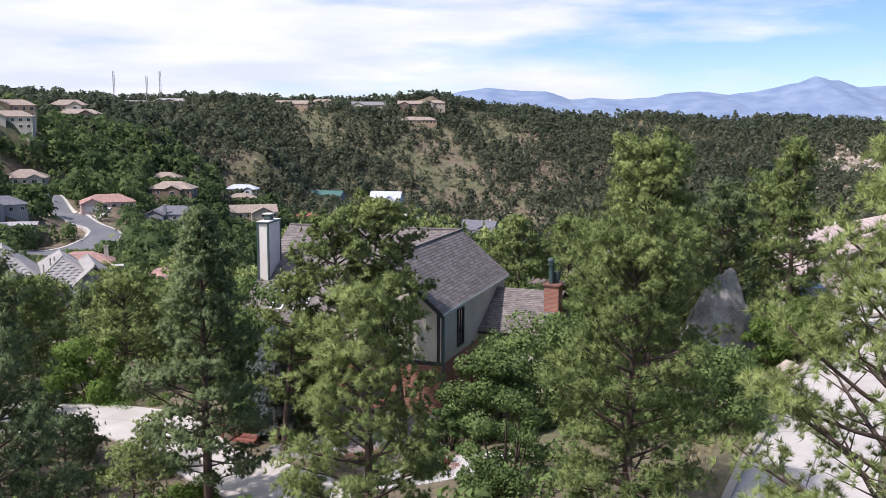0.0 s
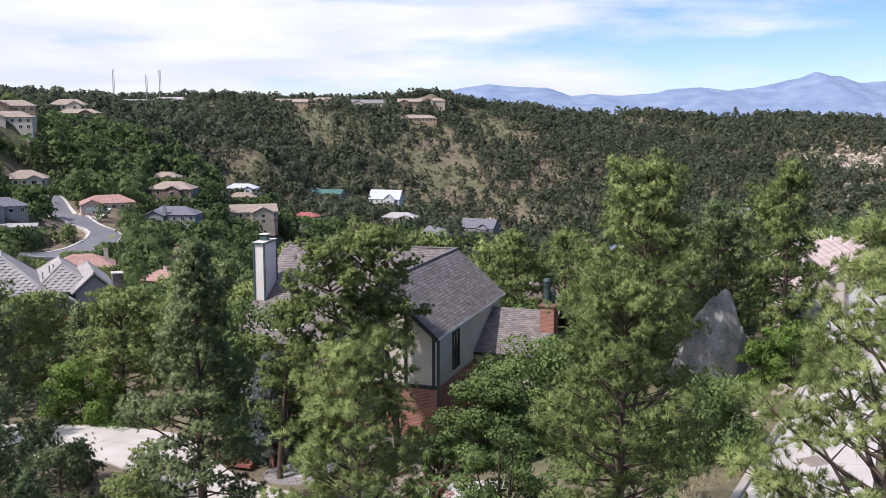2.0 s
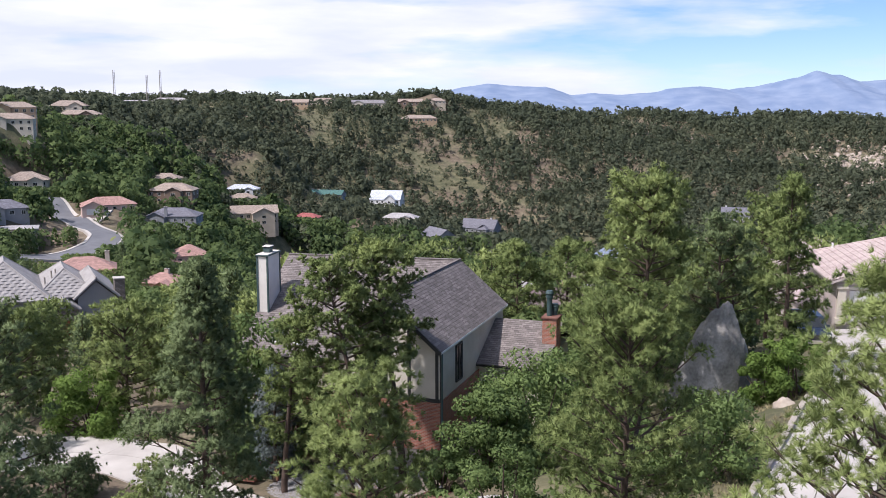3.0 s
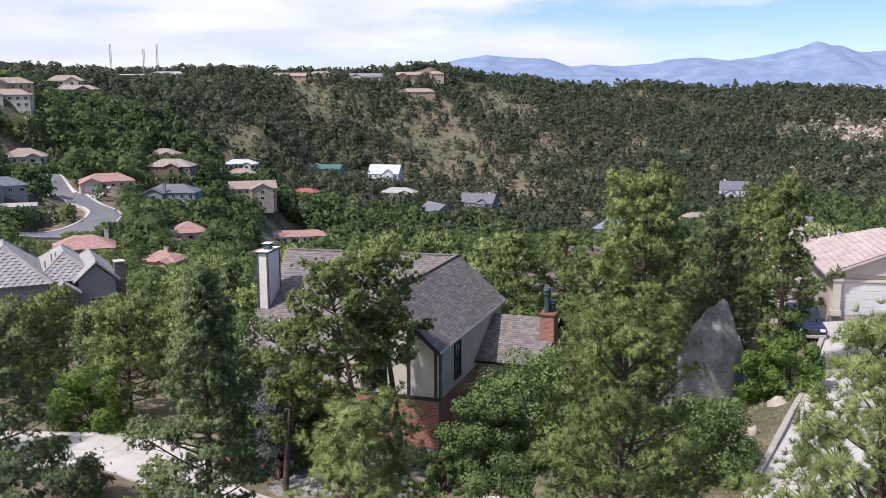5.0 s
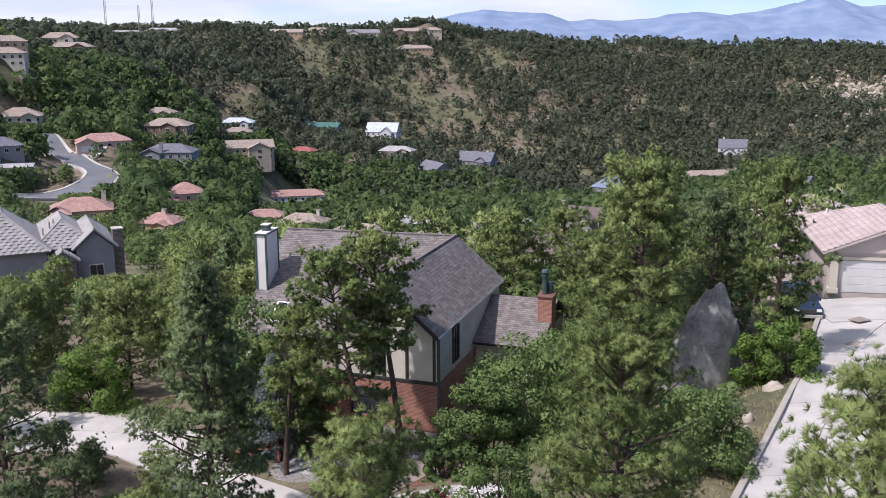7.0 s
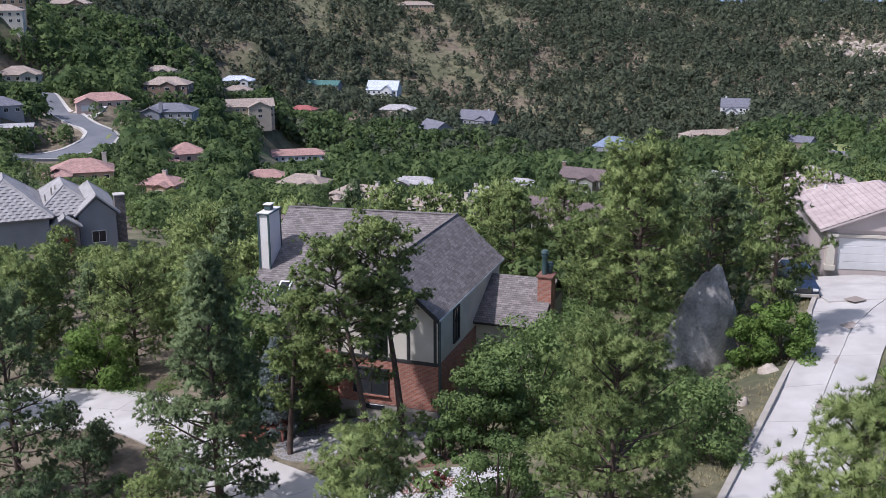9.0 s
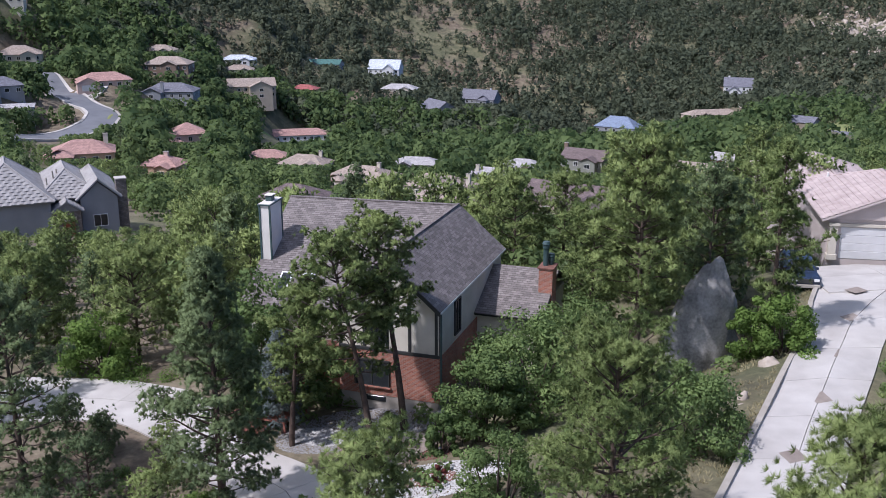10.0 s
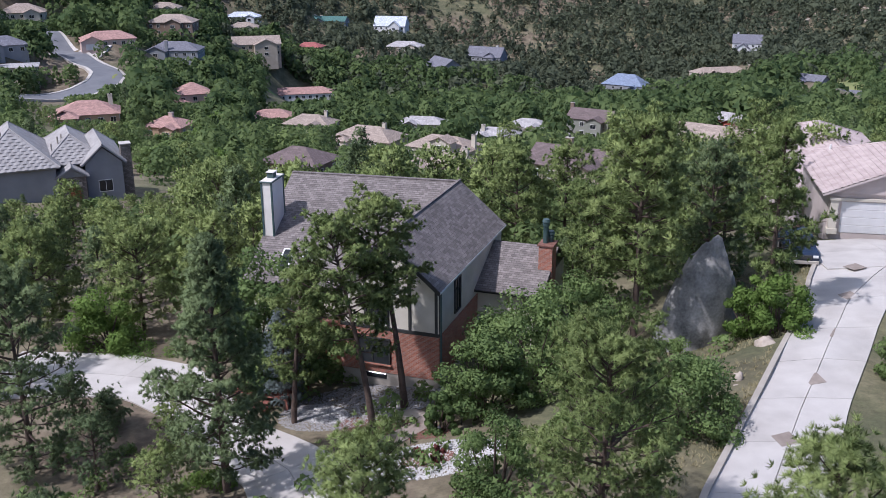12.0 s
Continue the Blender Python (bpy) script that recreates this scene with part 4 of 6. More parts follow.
def pine(name, seed, height, radius, bare=0.12, limbs=56, pads=7, brushes=7, blades=16, length=0.22, width=0.035, lean=0.02, mat=None, shape="ovoid", label="", bend=(0, 0)):
    """A ponderosa pine: tapered bent trunk, upturned limbs with side twigs, and round brushes of needles gathered in pads at the twig ends."""
    rng = np.random.default_rng(seed)
    tree = empty(name, Matrix.Identity(4), label, "tree", "pines")
    zs = np.linspace(-0.6, height * 0.97, 11)
    f = np.clip(zs / height, 0, 1)[:, None]
    wob = np.cumsum(rng.normal(0, lean * height / 11, (11, 2)), 0)
    trunk = np.column_stack([wob * f + np.array([bend]) * f ** 1.3, zs])
    co, fc = tube(trunk, np.linspace(0.014 * height + 0.05, 0.025, 11), 8)
    co, fc = list(co), list(fc)
    cen, axs = [], []
    k = max(1.0, length / 0.22)

    def branch(points, radii):
        c2, f2 = tube(points, radii, 3)
        o = len(co)
        co.extend(c2)
        fc.extend(tuple(v + o for v in q) for q in f2)

    lobes = rng.uniform(0, 6.28, 4)
    for i in range(limbs):
        g = ((i + rng.uniform(0, 0.9)) / limbs) ** 0.9
        z = (bare + (1 - bare) * g) * height * 0.96
        base = np.array([np.interp(z, trunk[:, 2], trunk[:, 0]), np.interp(z, trunk[:, 2], trunk[:, 1]), z])
        th = i * 2.4 + rng.uniform(-0.5, 0.5)
        lobe = 1 + 0.16 * math.sin(2 * th + lobes[0] + 5 * g) + 0.12 * math.sin(3 * th + lobes[1] - 9 * g)
        ln = max(0.45 * k, radius * crown_reach(shape, g, seed) * lobe * rng.uniform(0.72, 1.08))
        rise = rng.uniform(-0.18, 0.25) + 0.95 * g ** 1.4
        dirn = np.array([math.cos(th), math.sin(th), rise])
        dirn /= np.linalg.norm(dirn)
        side = np.array([-math.sin(th), math.cos(th), 0])

        def spot(u):
            return base + dirn * ln * u + np.array([0, 0, 0.16 * ln * (u * u - 0.55 * u)])

        r = 0.012 + 0.011 * ln
        branch([spot(u) for u in (0, 0.35, 0.7, 1.0)], [r * 1.6, r, r * 0.65, 0.008])
        m = max(3, round(pads * (0.3 + 0.7 * ln / radius)))
        for q in range(m):
            u = 1.0 if q == 0 else rng.uniform(0.45, 0.98)
            w = 0.0 if q == 0 else rng.uniform(0.25, 1.0) * (1 if q % 2 else -1)
            pc = spot(u) + side * w * 0.42 * ln * (1.2 - 0.75 * u) + np.array([0, 0, rng.uniform(-0.02, 0.22) * k])
            if q:
                branch([spot(max(0.15, u - 0.14)), pc], [r * 0.5, 0.006])
            n = brushes + int(rng.integers(-1, 2))
            sp = rng.normal(0, 1, (n, 3)) * np.array([0.19, 0.19, 0.10]) * k
            cen.append(pc + sp)
            axs.append(sp * (3.4 / k) + dirn * 0.35 + side * w * 0.2 + np.array([0, 0, 0.5]))
    sp = rng.normal(0, 1, (brushes * 3, 3)) * np.array([0.16, 0.16, 0.34]) * k
    cen.append(np.array([trunk[-1, 0], trunk[-1, 1], height - 0.35 * k]) + sp)
    axs.append(sp + np.array([0, 0, 0.6]))
    cen, axs = np.vstack(cen), np.vstack(axs)
    axs /= np.linalg.norm(axs, axis=1, keepdims=True) + 1e-9
    finish("trunk", co, fc, M_BARK, tree, smooth=True)
    tc, tq, tn = tufts(rng, cen, axs, blades, length, width, 1.2)
    fast_tris("crown", tc, tq, mat or M_PINE, tree, normals=tn)
    return tree


def leafy(name, seed, height, radius, mat, leaves=5000, size=0.13, clumps=26, stem=0.25, label="", group="oaks", trunks=3, squash=0.8, category="tree"):
    """A broad-leaved tree or shrub: forked stems and leaves gathered in uneven clumps with gaps."""
    rng = np.random.default_rng(seed)
    tree = empty(name, Matrix.Identity(4), label, category, group)
    co, fc, cen, rad = [], [], [], []
    for i in range(clumps):
        th, g = rng.uniform(0, 2 * math.pi), rng.uniform(0, 1)
        rr = radius * math.sqrt(rng.uniform(0.05, 1)) * (0.55 + 0.45 * math.sin(math.pi * min(1, g * 0.8 + 0.2)))
        z = height * (stem + (1 - stem) * g * (1 - 0.35 * (rr / radius) ** 2)) * 0.93
        cen.append((rr * math.cos(th), rr * math.sin(th), z))
        rad.append(radius * rng.uniform(0.2, 0.36))
    for i in range(min(clumps, 14)):
        p = np.array(cen[i])
        b = np.array([rng.uniform(-.1, .1) * trunks, rng.uniform(-.1, .1) * trunks, -0.4])
        mid = b * 0.5 + p * 0.45 + np.array([0, 0, 0.1 * height])
        c2, f2 = tube([b, mid, p], [0.03 + 0.012 * height, 0.02 + 0.006 * height, 0.012], 5)
        o = len(co)
        co += c2
        fc += [tuple(v + o for v in q) for q in f2]
    finish("trunk", co, fc, M_BARK, tree, smooth=True)
    pick = rng.integers(0, clumps, leaves)
    n = rng.normal(size=(leaves, 3))
    n /= np.linalg.norm(n, axis=1, keepdims=True)
    pos = np.array(cen)[pick] + n * (np.array(rad)[pick] * rng.uniform(0.55, 1.08, leaves))[:, None] * np.array([1, 1, squash])
    pos[:, 2] = np.maximum(pos[:, 2], 0.05)
    nn = n * 0.8 + rng.normal(size=(leaves, 3)) * 0.7 + np.array([0, 0, 0.4])
    nn /= np.linalg.norm(nn, axis=1, keepdims=True)
    a, b = rot_to(nn)
    th = rng.uniform(0, 2 * np.pi, leaves)[:, None]
    p, q = a * np.cos(th) + b * np.sin(th), b * np.cos(th) - a * np.sin(th)
    s = size * rng.uniform(0.6, 1.4, (leaves, 1))
    quad = np.stack([pos - p * s, pos - q * s * 0.6, pos + p * s, pos + q * s * 0.6], 1).reshape(-1, 3)
    ln = n * 0.9 + nn * 0.35 + np.array([0, 0, 0.12])
    ln /= np.linalg.norm(ln, axis=1, keepdims=True)
    fast_tris("crown", quad, np.arange(len(quad)).reshape(-1, 4), mat, tree, normals=np.repeat(ln, 4, 0))
    return tree


def put(tree, x, y, z=None, yaw=0.0, s=1.0):
    z = ground(x, y) if z is None else z
    tree.matrix_world = Matrix.Translation((x, y, z)) @ Matrix.Rotation(radians(yaw), 4, "Z") @ Matrix.Diagonal((s, s, s, 1))
    return tree


def again(tree, x, y, yaw, s=1.0, z=None):
    z = ground(x, y) if z is None else z
    c = copy_thing(tree, pose(x, y, z, 0, 0, yaw))
    c.scale = (s, s, s)
    return c


# pines close to the camera
put(pine("pine_tree", 3, 12.7, 3.1, 0.1, 84, 8, 13, 16, 0.176, 0.043, mat=M_PINE_DARK, shape="tall", label="tall dark green pine beside the driveway"), -9.9, 38.9, -5.0)
put(pine("pine_tree", 5, 11.3, 2.5, 0.4, 42, 6, 13, 16, 0.184, 0.05, mat=M_PINE, shape="round", label="leaning pine with rounded crown before the house", bend=(-2.0, 0.3)), -3.6, 44.4, -4.7)
put(pine("pine_tree", 19, 11.8, 2.3, 0.5, 38, 6, 13, 16, 0.184, 0.05, mat=M_PINE, shape="round", label="pine with open rounded crown before the brick wall", bend=(-1.5, -0.6)), -2.1, 46.8, -4.6)
put(pine("pine_tree", 6, 8.6, 1.7, 0.3, 29, 5, 13, 16, 0.176, 0.05, mat=M_PINE, shape="round", label="slim leaning pine on the gravel bed", bend=(0.9, -0.3)), -7.9, 46.0, -4.9)
put(pine("pine_tree", 8, 10.8, 2.3, 0.12, 61, 6, 13, 29, 0.16, 0.019, mat=M_PINE, shape="ovoid", label="young bright green pine"), -1.95, 22.7, -3.4)
put(pine("pine_tree", 11, 10.2, 3.2, 0.06, 81, 7, 14, 18, 0.168, 0.025, mat=M_PINE, shape="ovoid", label="broad pine with dense olive green crown"), 5.4, 28.6, -2.3)
put(pine("pine_tree", 14, 12.8, 4.3, 0.08, 81, 7, 13, 37, 0.16, 0.013, mat=M_PINE, shape="tall", label="young pine with long bright needles"), 7.5, 15.9, -1.4)
put(pine("pine_tree", 21, 12.6, 3.3, 0.27, 77, 6, 10, 14, 0.26, 0.056, mat=M_PINE, shape="ovoid", label="tall full pine beside the boulder"), 11.0, 52.4, -2.9)
put(pine("pine_tree", 22, 9.8, 2.6, 0.15, 44, 5, 8, 13, 0.26, 0.06, mat=M_PINE_DARK, shape="ovoid", label="dark pine behind the boulder"), 16.4, 58.0, -2.9)
put(pine("pine_tree", 25, 8.0, 2.4, 0.15, 40, 5, 8, 13, 0.26, 0.06, mat=M_PINE, shape="ovoid", label="bright pine beside the low roof"), 9.2, 58.0, -3.6)
put(pine("pine_tree", 23, 12.0, 2.5, 0.26, 42, 6, 10, 14, 0.25, 0.053, mat=M_PINE, shape="open", label="slim open pine near the parked car"), 18.2, 51.4, -2.1)
put(pine("pine_tree", 27, 2.5, 0.9, 0.1, 29, 4, 8, 14, 0.144, 0.037, mat=M_PINE_DARK, shape="ovoid", label="small young pine on the slope"), -17.6, 45.8, -6.0)
put(pine("pine_tree", 28, 3.0, 1.2, 0.1, 23, 4, 8, 14, 0.144, 0.037, mat=M_PINE, shape="ovoid", label="small bushy pine below the driveway"), -13.6, 43.2, -5.8)
put(pine("pine_tree", 29, 11.4, 3.0, 0.1, 58, 6, 13, 14, 0.184, 0.048, mat=M_PINE_DARK, shape="ovoid", label="dark pine on the near slope"), -19.9, 41.5, -6.4)
put(pine("pine_tree", 33, 9.8, 2.4, 0.12, 52, 6, 13, 24, 0.16, 0.022, mat=M_PINE_DARK, shape="ovoid", label="dark pine close to the camera"), -10.2, 20.3, -3.4)
put(pine("pine_tree", 35, 7.4, 3.0, 0.1, 50, 5, 8, 14, 0.26, 0.056, mat=M_PINE_DARK, shape="ovoid", label="dark pine beside the driveway's far bend"), -27.0, 51.0, -6.4)
put(pine("pine_tree", 31, 5.6, 1.4, 0.1, 38, 5, 11, 14, 0.152, 0.043, mat=M_SPRUCE, shape="tall", label="blue spruce beside the house"), -8.6, 47.6, -5.1)
put(pine("pine_tree", 51, 8.5, 2.6, 0.12, 40, 5, 8, 11, 0.27, 0.069, mat=M_PINE, shape="ovoid", label="pine below the tile-roofed house"), 22.4, 67.0)
put(pine("pine_tree", 52, 10.5, 2.9, 0.12, 42, 5, 8, 11, 0.27, 0.069, mat=M_PINE, shape="ovoid", label="pine beside the tile-roofed house"), 24.0, 73.5)
put(pine("pine_tree", 56, 7.0, 3.1, 0.1, 52, 5, 8, 12, 0.27, 0.062, mat=M_PINE, shape="ovoid", label="bright green pine at the driveway's edge"), -20.2, 60.5)
put(pine("pine_tree", 57, 6.8, 3.0, 0.1, 52, 5, 8, 12, 0.27, 0.062, mat=M_PINE, shape="ovoid", label="green pine beside the pale driveway"), -27.2, 60.5)
put(pine("pine_tree", 58, 7.4, 2.6, 0.1, 46, 5, 8, 12, 0.27, 0.062, mat=M_PINE, shape="round", label="young green pine at the gable end"), -15.4, 61.5)
put(pine("pine_tree", 59, 9.2, 2.5, 0.12, 42, 5, 8, 11, 0.29, 0.073, mat=M_PINE, shape="ovoid", label="light green pine behind the low roof"), 5.4, 72.0)
put(pine("pine_tree", 60, 9.0, 2.6, 0.12, 42, 5, 8, 11, 0.29, 0.073, mat=M_PINE, shape="round", label="round light green pine behind the brick chimney"), 9.4, 74.0)
put(pine("pine_tree", 53, 3.6, 1.4, 0.08, 27, 4, 8, 13, 0.152, 0.037, mat=M_PINE_DARK, shape="ovoid", label="young bushy pine on the near slope"), -16.0, 39.4)
put(pine("pine_tree", 54, 2.6, 1.0, 0.1, 27, 4, 8, 13, 0.152, 0.037, mat=M_PINE_DARK, shape="ovoid", label="young dark pine under the driveway"), -19.6, 46.2)
put(pine("pine_tree", 55, 3.2, 1.2, 0.08, 25, 4, 8, 13, 0.152, 0.037, mat=M_PINE, shape="ovoid", label="young light pine on the near slope"), -12.2, 36.4)
# shrubs and oaks round the house
put(leafy("oak_tree", 2, 6.0, 3.0, M_OAK, 13500, 0.089, 40, label="grey-green oak shrub against the house"), 4.4, 47.4, -4.2)
put(leafy("oak_tree", 4, 5.2, 2.6, M_OAK, 12000, 0.089, 36, label="oak shrub below the low roof"), 7.4, 51.5, -4.0)
put(leafy("oak_tree", 6, 5.0, 2.3, M_OAK, 10500, 0.089, 30, label="oak shrub before the brick chimney"), 1.9, 44.0, -4.3)
put(leafy("shrub", 7, 4.2, 1.9, M_BRIGHT, 9750, 0.081, 30, 0.05, label="bright green shrub beside the driveway", group="shrubs", category="shrub"), 18.0, 48.8, -1.9)
put(leafy("shrub", 9, 4.0, 1.5, M_BRIGHT, 6300, 0.081, 24, 0.05, label="bright green shrub beside the boulder", group="shrubs", category="shrub"), 16.9, 50.4, -2.3)
put(leafy("shrub", 10, 3.1, 0.95, M_OAK, 6750, 0.067, 22, 0.05, label="dark upright shrub beside the brown path", group="shrubs", category="shrub"), 0.0, 43.0, -4.6)
put(leafy("oak_tree", 12, 5.0, 2.6, M_OAK, 15000, 0.074, 44, 0.05, label="oak thicket on the slope"), 10.6, 38.2, -2.6)
put(leafy("oak_tree", 13, 5.4, 1.8, M_OAK, 13500, 0.063, 40, 0.05, label="grey-green juniper-like oak beside the white gravel"), 2.2, 35.4, -4.0)
put(leafy("oak_tree", 15, 3.6, 2.2, M_OAK, 9000, 0.074, 30, 0.05, label="oak thicket on the slope"), 8.2, 40.0, -3.0)
put(leafy("shrub", 16, 2.9, 1.5, M_OAK, 5400, 0.067, 20, 0.05, label="round olive juniper shrub on the slope", group="shrubs", category="shrub"), 9.0, 46.0, -3.6)
put(leafy("oak_tree", 17, 4.6, 2.6, M_BRIGHT, 9750, 0.096, 30, 0.1, label="bright green broad-leaved tree beside the driveway"), -21.5, 57.5, -6.4)
put(leafy("shrub", 18, 0.8, 2.2, M_BRIGHT, 5250, 0.059, 22, 0.05, label="low green ground cover plants", group="shrubs", category="shrub"), -18.2, 56.2, -6.2)

put(leafy("oak_tree", 20, 5.8, 2.2, M_OAK, 10500, 0.081, 30, 0.1, label="grey-green oak at the house's gable end"), -10.2, 51.4, -5.3, 0, 1.42)
put(leafy("oak_tree", 24, 4.6, 1.9, M_OAK, 9000, 0.081, 26, 0.1, label="small oak before the house front"), -8.5, 50.2, -5.2, 40, 1.5)
put(leafy("shrub", 26, 1.4, 1.2, M_OAK, 3900, 0.059, 16, 0.05, label="low oak shrub on the near slope", group="shrubs", category="shrub"), -15.8, 42.4, -6.0)
put(leafy("shrub", 30, 1.6, 1.5, M_BRIGHT, 4500, 0.059, 18, 0.05, label="light green shrub below the driveway", group="shrubs", category="shrub"), -10.9, 39.6, -5.4)
put(leafy("shrub", 32, 1.5, 1.3, M_BRIGHT, 4200, 0.059, 18, 0.05, label="light green shrub beside the drive", group="shrubs", category="shrub"), -7.2, 35.6, -4.8)
put(leafy("shrub", 34, 2.2, 1.4, M_OAK, 4800, 0.067, 18, 0.05, label="grey-green shrub at the driveway's outer edge", group="shrubs", category="shrub"), 22.2, 43.0, -0.8)
put(leafy("shrub", 36, 2.4, 1.5, M_OAK, 4800, 0.067, 18, 0.05, label="tall grey-green shrub at the driveway's outer edge", group="shrubs", category="shrub"), 24.6, 47.6, -0.8)
put(leafy("shrub", 38, 1.1, 1.2, M_OAK, 3600, 0.052, 14, 0.05, label="low shrub under the boulder", group="shrubs", category="shrub"), 12.6, 49.6, -2.8)

# middle-distance trees: five shapes, set out again and again
MID = [pine("pine_tree", 41, 11, 3.6, 0.08, 34, 5, 5, 5, 0.46, 0.21, mat=M_PINE, shape="ovoid", label="green pine in the valley woods"),
       pine("pine_tree", 42, 10, 3.6, 0.08, 34, 5, 5, 5, 0.46, 0.21, mat=M_PINE, shape="round", label="round-topped pine in the valley woods"),
       pine("pine_tree", 43, 12, 3.3, 0.06, 34, 5, 5, 5, 0.46, 0.21, mat=M_PINE_DARK, shape="tall", label="dark pine in the valley woods"),
       leafy("oak_tree", 44, 7, 3.6, M_OAK, 2600, 0.30, 30, 0.1, label="round green oak in the valley woods"),
       leafy("oak_tree", 45, 8.5, 3.8, M_BRIGHT, 2600, 0.30, 30, 0.12, label="light green broad-leaved tree in the valley")]
MID_AT = [(-30, 72), (-40, 100), (18, 100), (-25, 150), (30, 140)]
for tr, (tx, ty) in zip(MID, MID_AT):
    put(tr, tx, ty, None, 0, 0.62)

CLEAR = [(-17, 52, 7.5), (-8, 43, 4.5), (1, 57, 8), (-8, 60, 6.5), (6, 60, 4), (-20, 60, 3), (-27, 60, 3), (-15, 61, 2.5), (5, 72, 2), (9, 74, 2), (22, 50, 6), (28, 62, 9), (36, 75, 16), (-54, 140, 17), (-60, 133, 14)]


CAMERA_EYE = (0.0, 0.0, 14.5)     # stands for the camera: trees are capped so houses show from it
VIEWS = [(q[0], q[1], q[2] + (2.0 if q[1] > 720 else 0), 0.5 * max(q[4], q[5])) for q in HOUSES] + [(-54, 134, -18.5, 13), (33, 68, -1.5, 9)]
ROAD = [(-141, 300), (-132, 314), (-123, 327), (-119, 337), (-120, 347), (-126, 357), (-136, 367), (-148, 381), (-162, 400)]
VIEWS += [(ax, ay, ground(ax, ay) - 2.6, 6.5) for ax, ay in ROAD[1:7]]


def free(x, y, pad=0.0, tall=0.0):
    if any(math.hypot(x - a, y - b) < r + pad for a, b, r in CLEAR):
        return False
    for hx, hy, hz, r in VIEWS:
        if math.hypot(x - hx, y - hy) < r + 1.5 + pad:
            return False
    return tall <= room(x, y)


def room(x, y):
    """How tall a tree may be here before it hides a house or the road from the camera."""
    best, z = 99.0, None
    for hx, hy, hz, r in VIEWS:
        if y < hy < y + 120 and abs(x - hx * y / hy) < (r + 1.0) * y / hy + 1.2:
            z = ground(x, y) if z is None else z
            best = min(best, CAMERA_EYE[2] + (hz + (1.8 if hy < 320 else 3.1) - CAMERA_EYE[2]) * y / hy - z)
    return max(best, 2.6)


def road_gap(x, y):
    best = 1e9
    for (ax, ay), (bx, by) in zip(ROAD, ROAD[1:]):
        t = max(0, min(1, ((x - ax) * (bx - ax) + (y - ay) * (by - ay)) / ((bx - ax) ** 2 + (by - ay) ** 2)))
        best = min(best, math.hypot(x - ax - t * (bx - ax), y - ay - t * (by - ay)))
    return max(best, 2.6)


def set_out_trees():
    rng = random.Random(7)
    placed = []
    tries = 0
    while len(placed) < 320 and tries < 30000:
        tries += 1
        y = 60 + 80 * rng.random() if rng.random() < 0.72 else 140 + 150 * rng.random()
        x = rng.uniform(-0.50, 0.50) * y
        if not free(x, y, 0.5) or road_gap(x, y) < 8:
            continue
        gap = 2.8 if y < 130 else 5.5
        if any((x - a) ** 2 + (y - b) ** 2 < gap * gap for a, b in placed):
            continue
        placed.append((x, y))
        k = rng.random()
        if y < 125:
            kind = 0 if k < 0.4 else 1 if k < 0.7 else 2 if k < 0.88 else 3
        else:
            kind = 3 if k < 0.5 else 4 if k < 0.62 else 0 if k < 0.75 else 2 if k < 0.9 else 1
        s = rng.uniform(0.6, 0.95) if y > 125 else rng.uniform(0.55, 0.9)
        tall = (11, 10, 12, 7, 8.5)[kind]
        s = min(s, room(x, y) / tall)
        if s < 0.2:
            continue
        again(MID[kind], x, y, rng.uniform(0, 360), s)


set_out_trees()


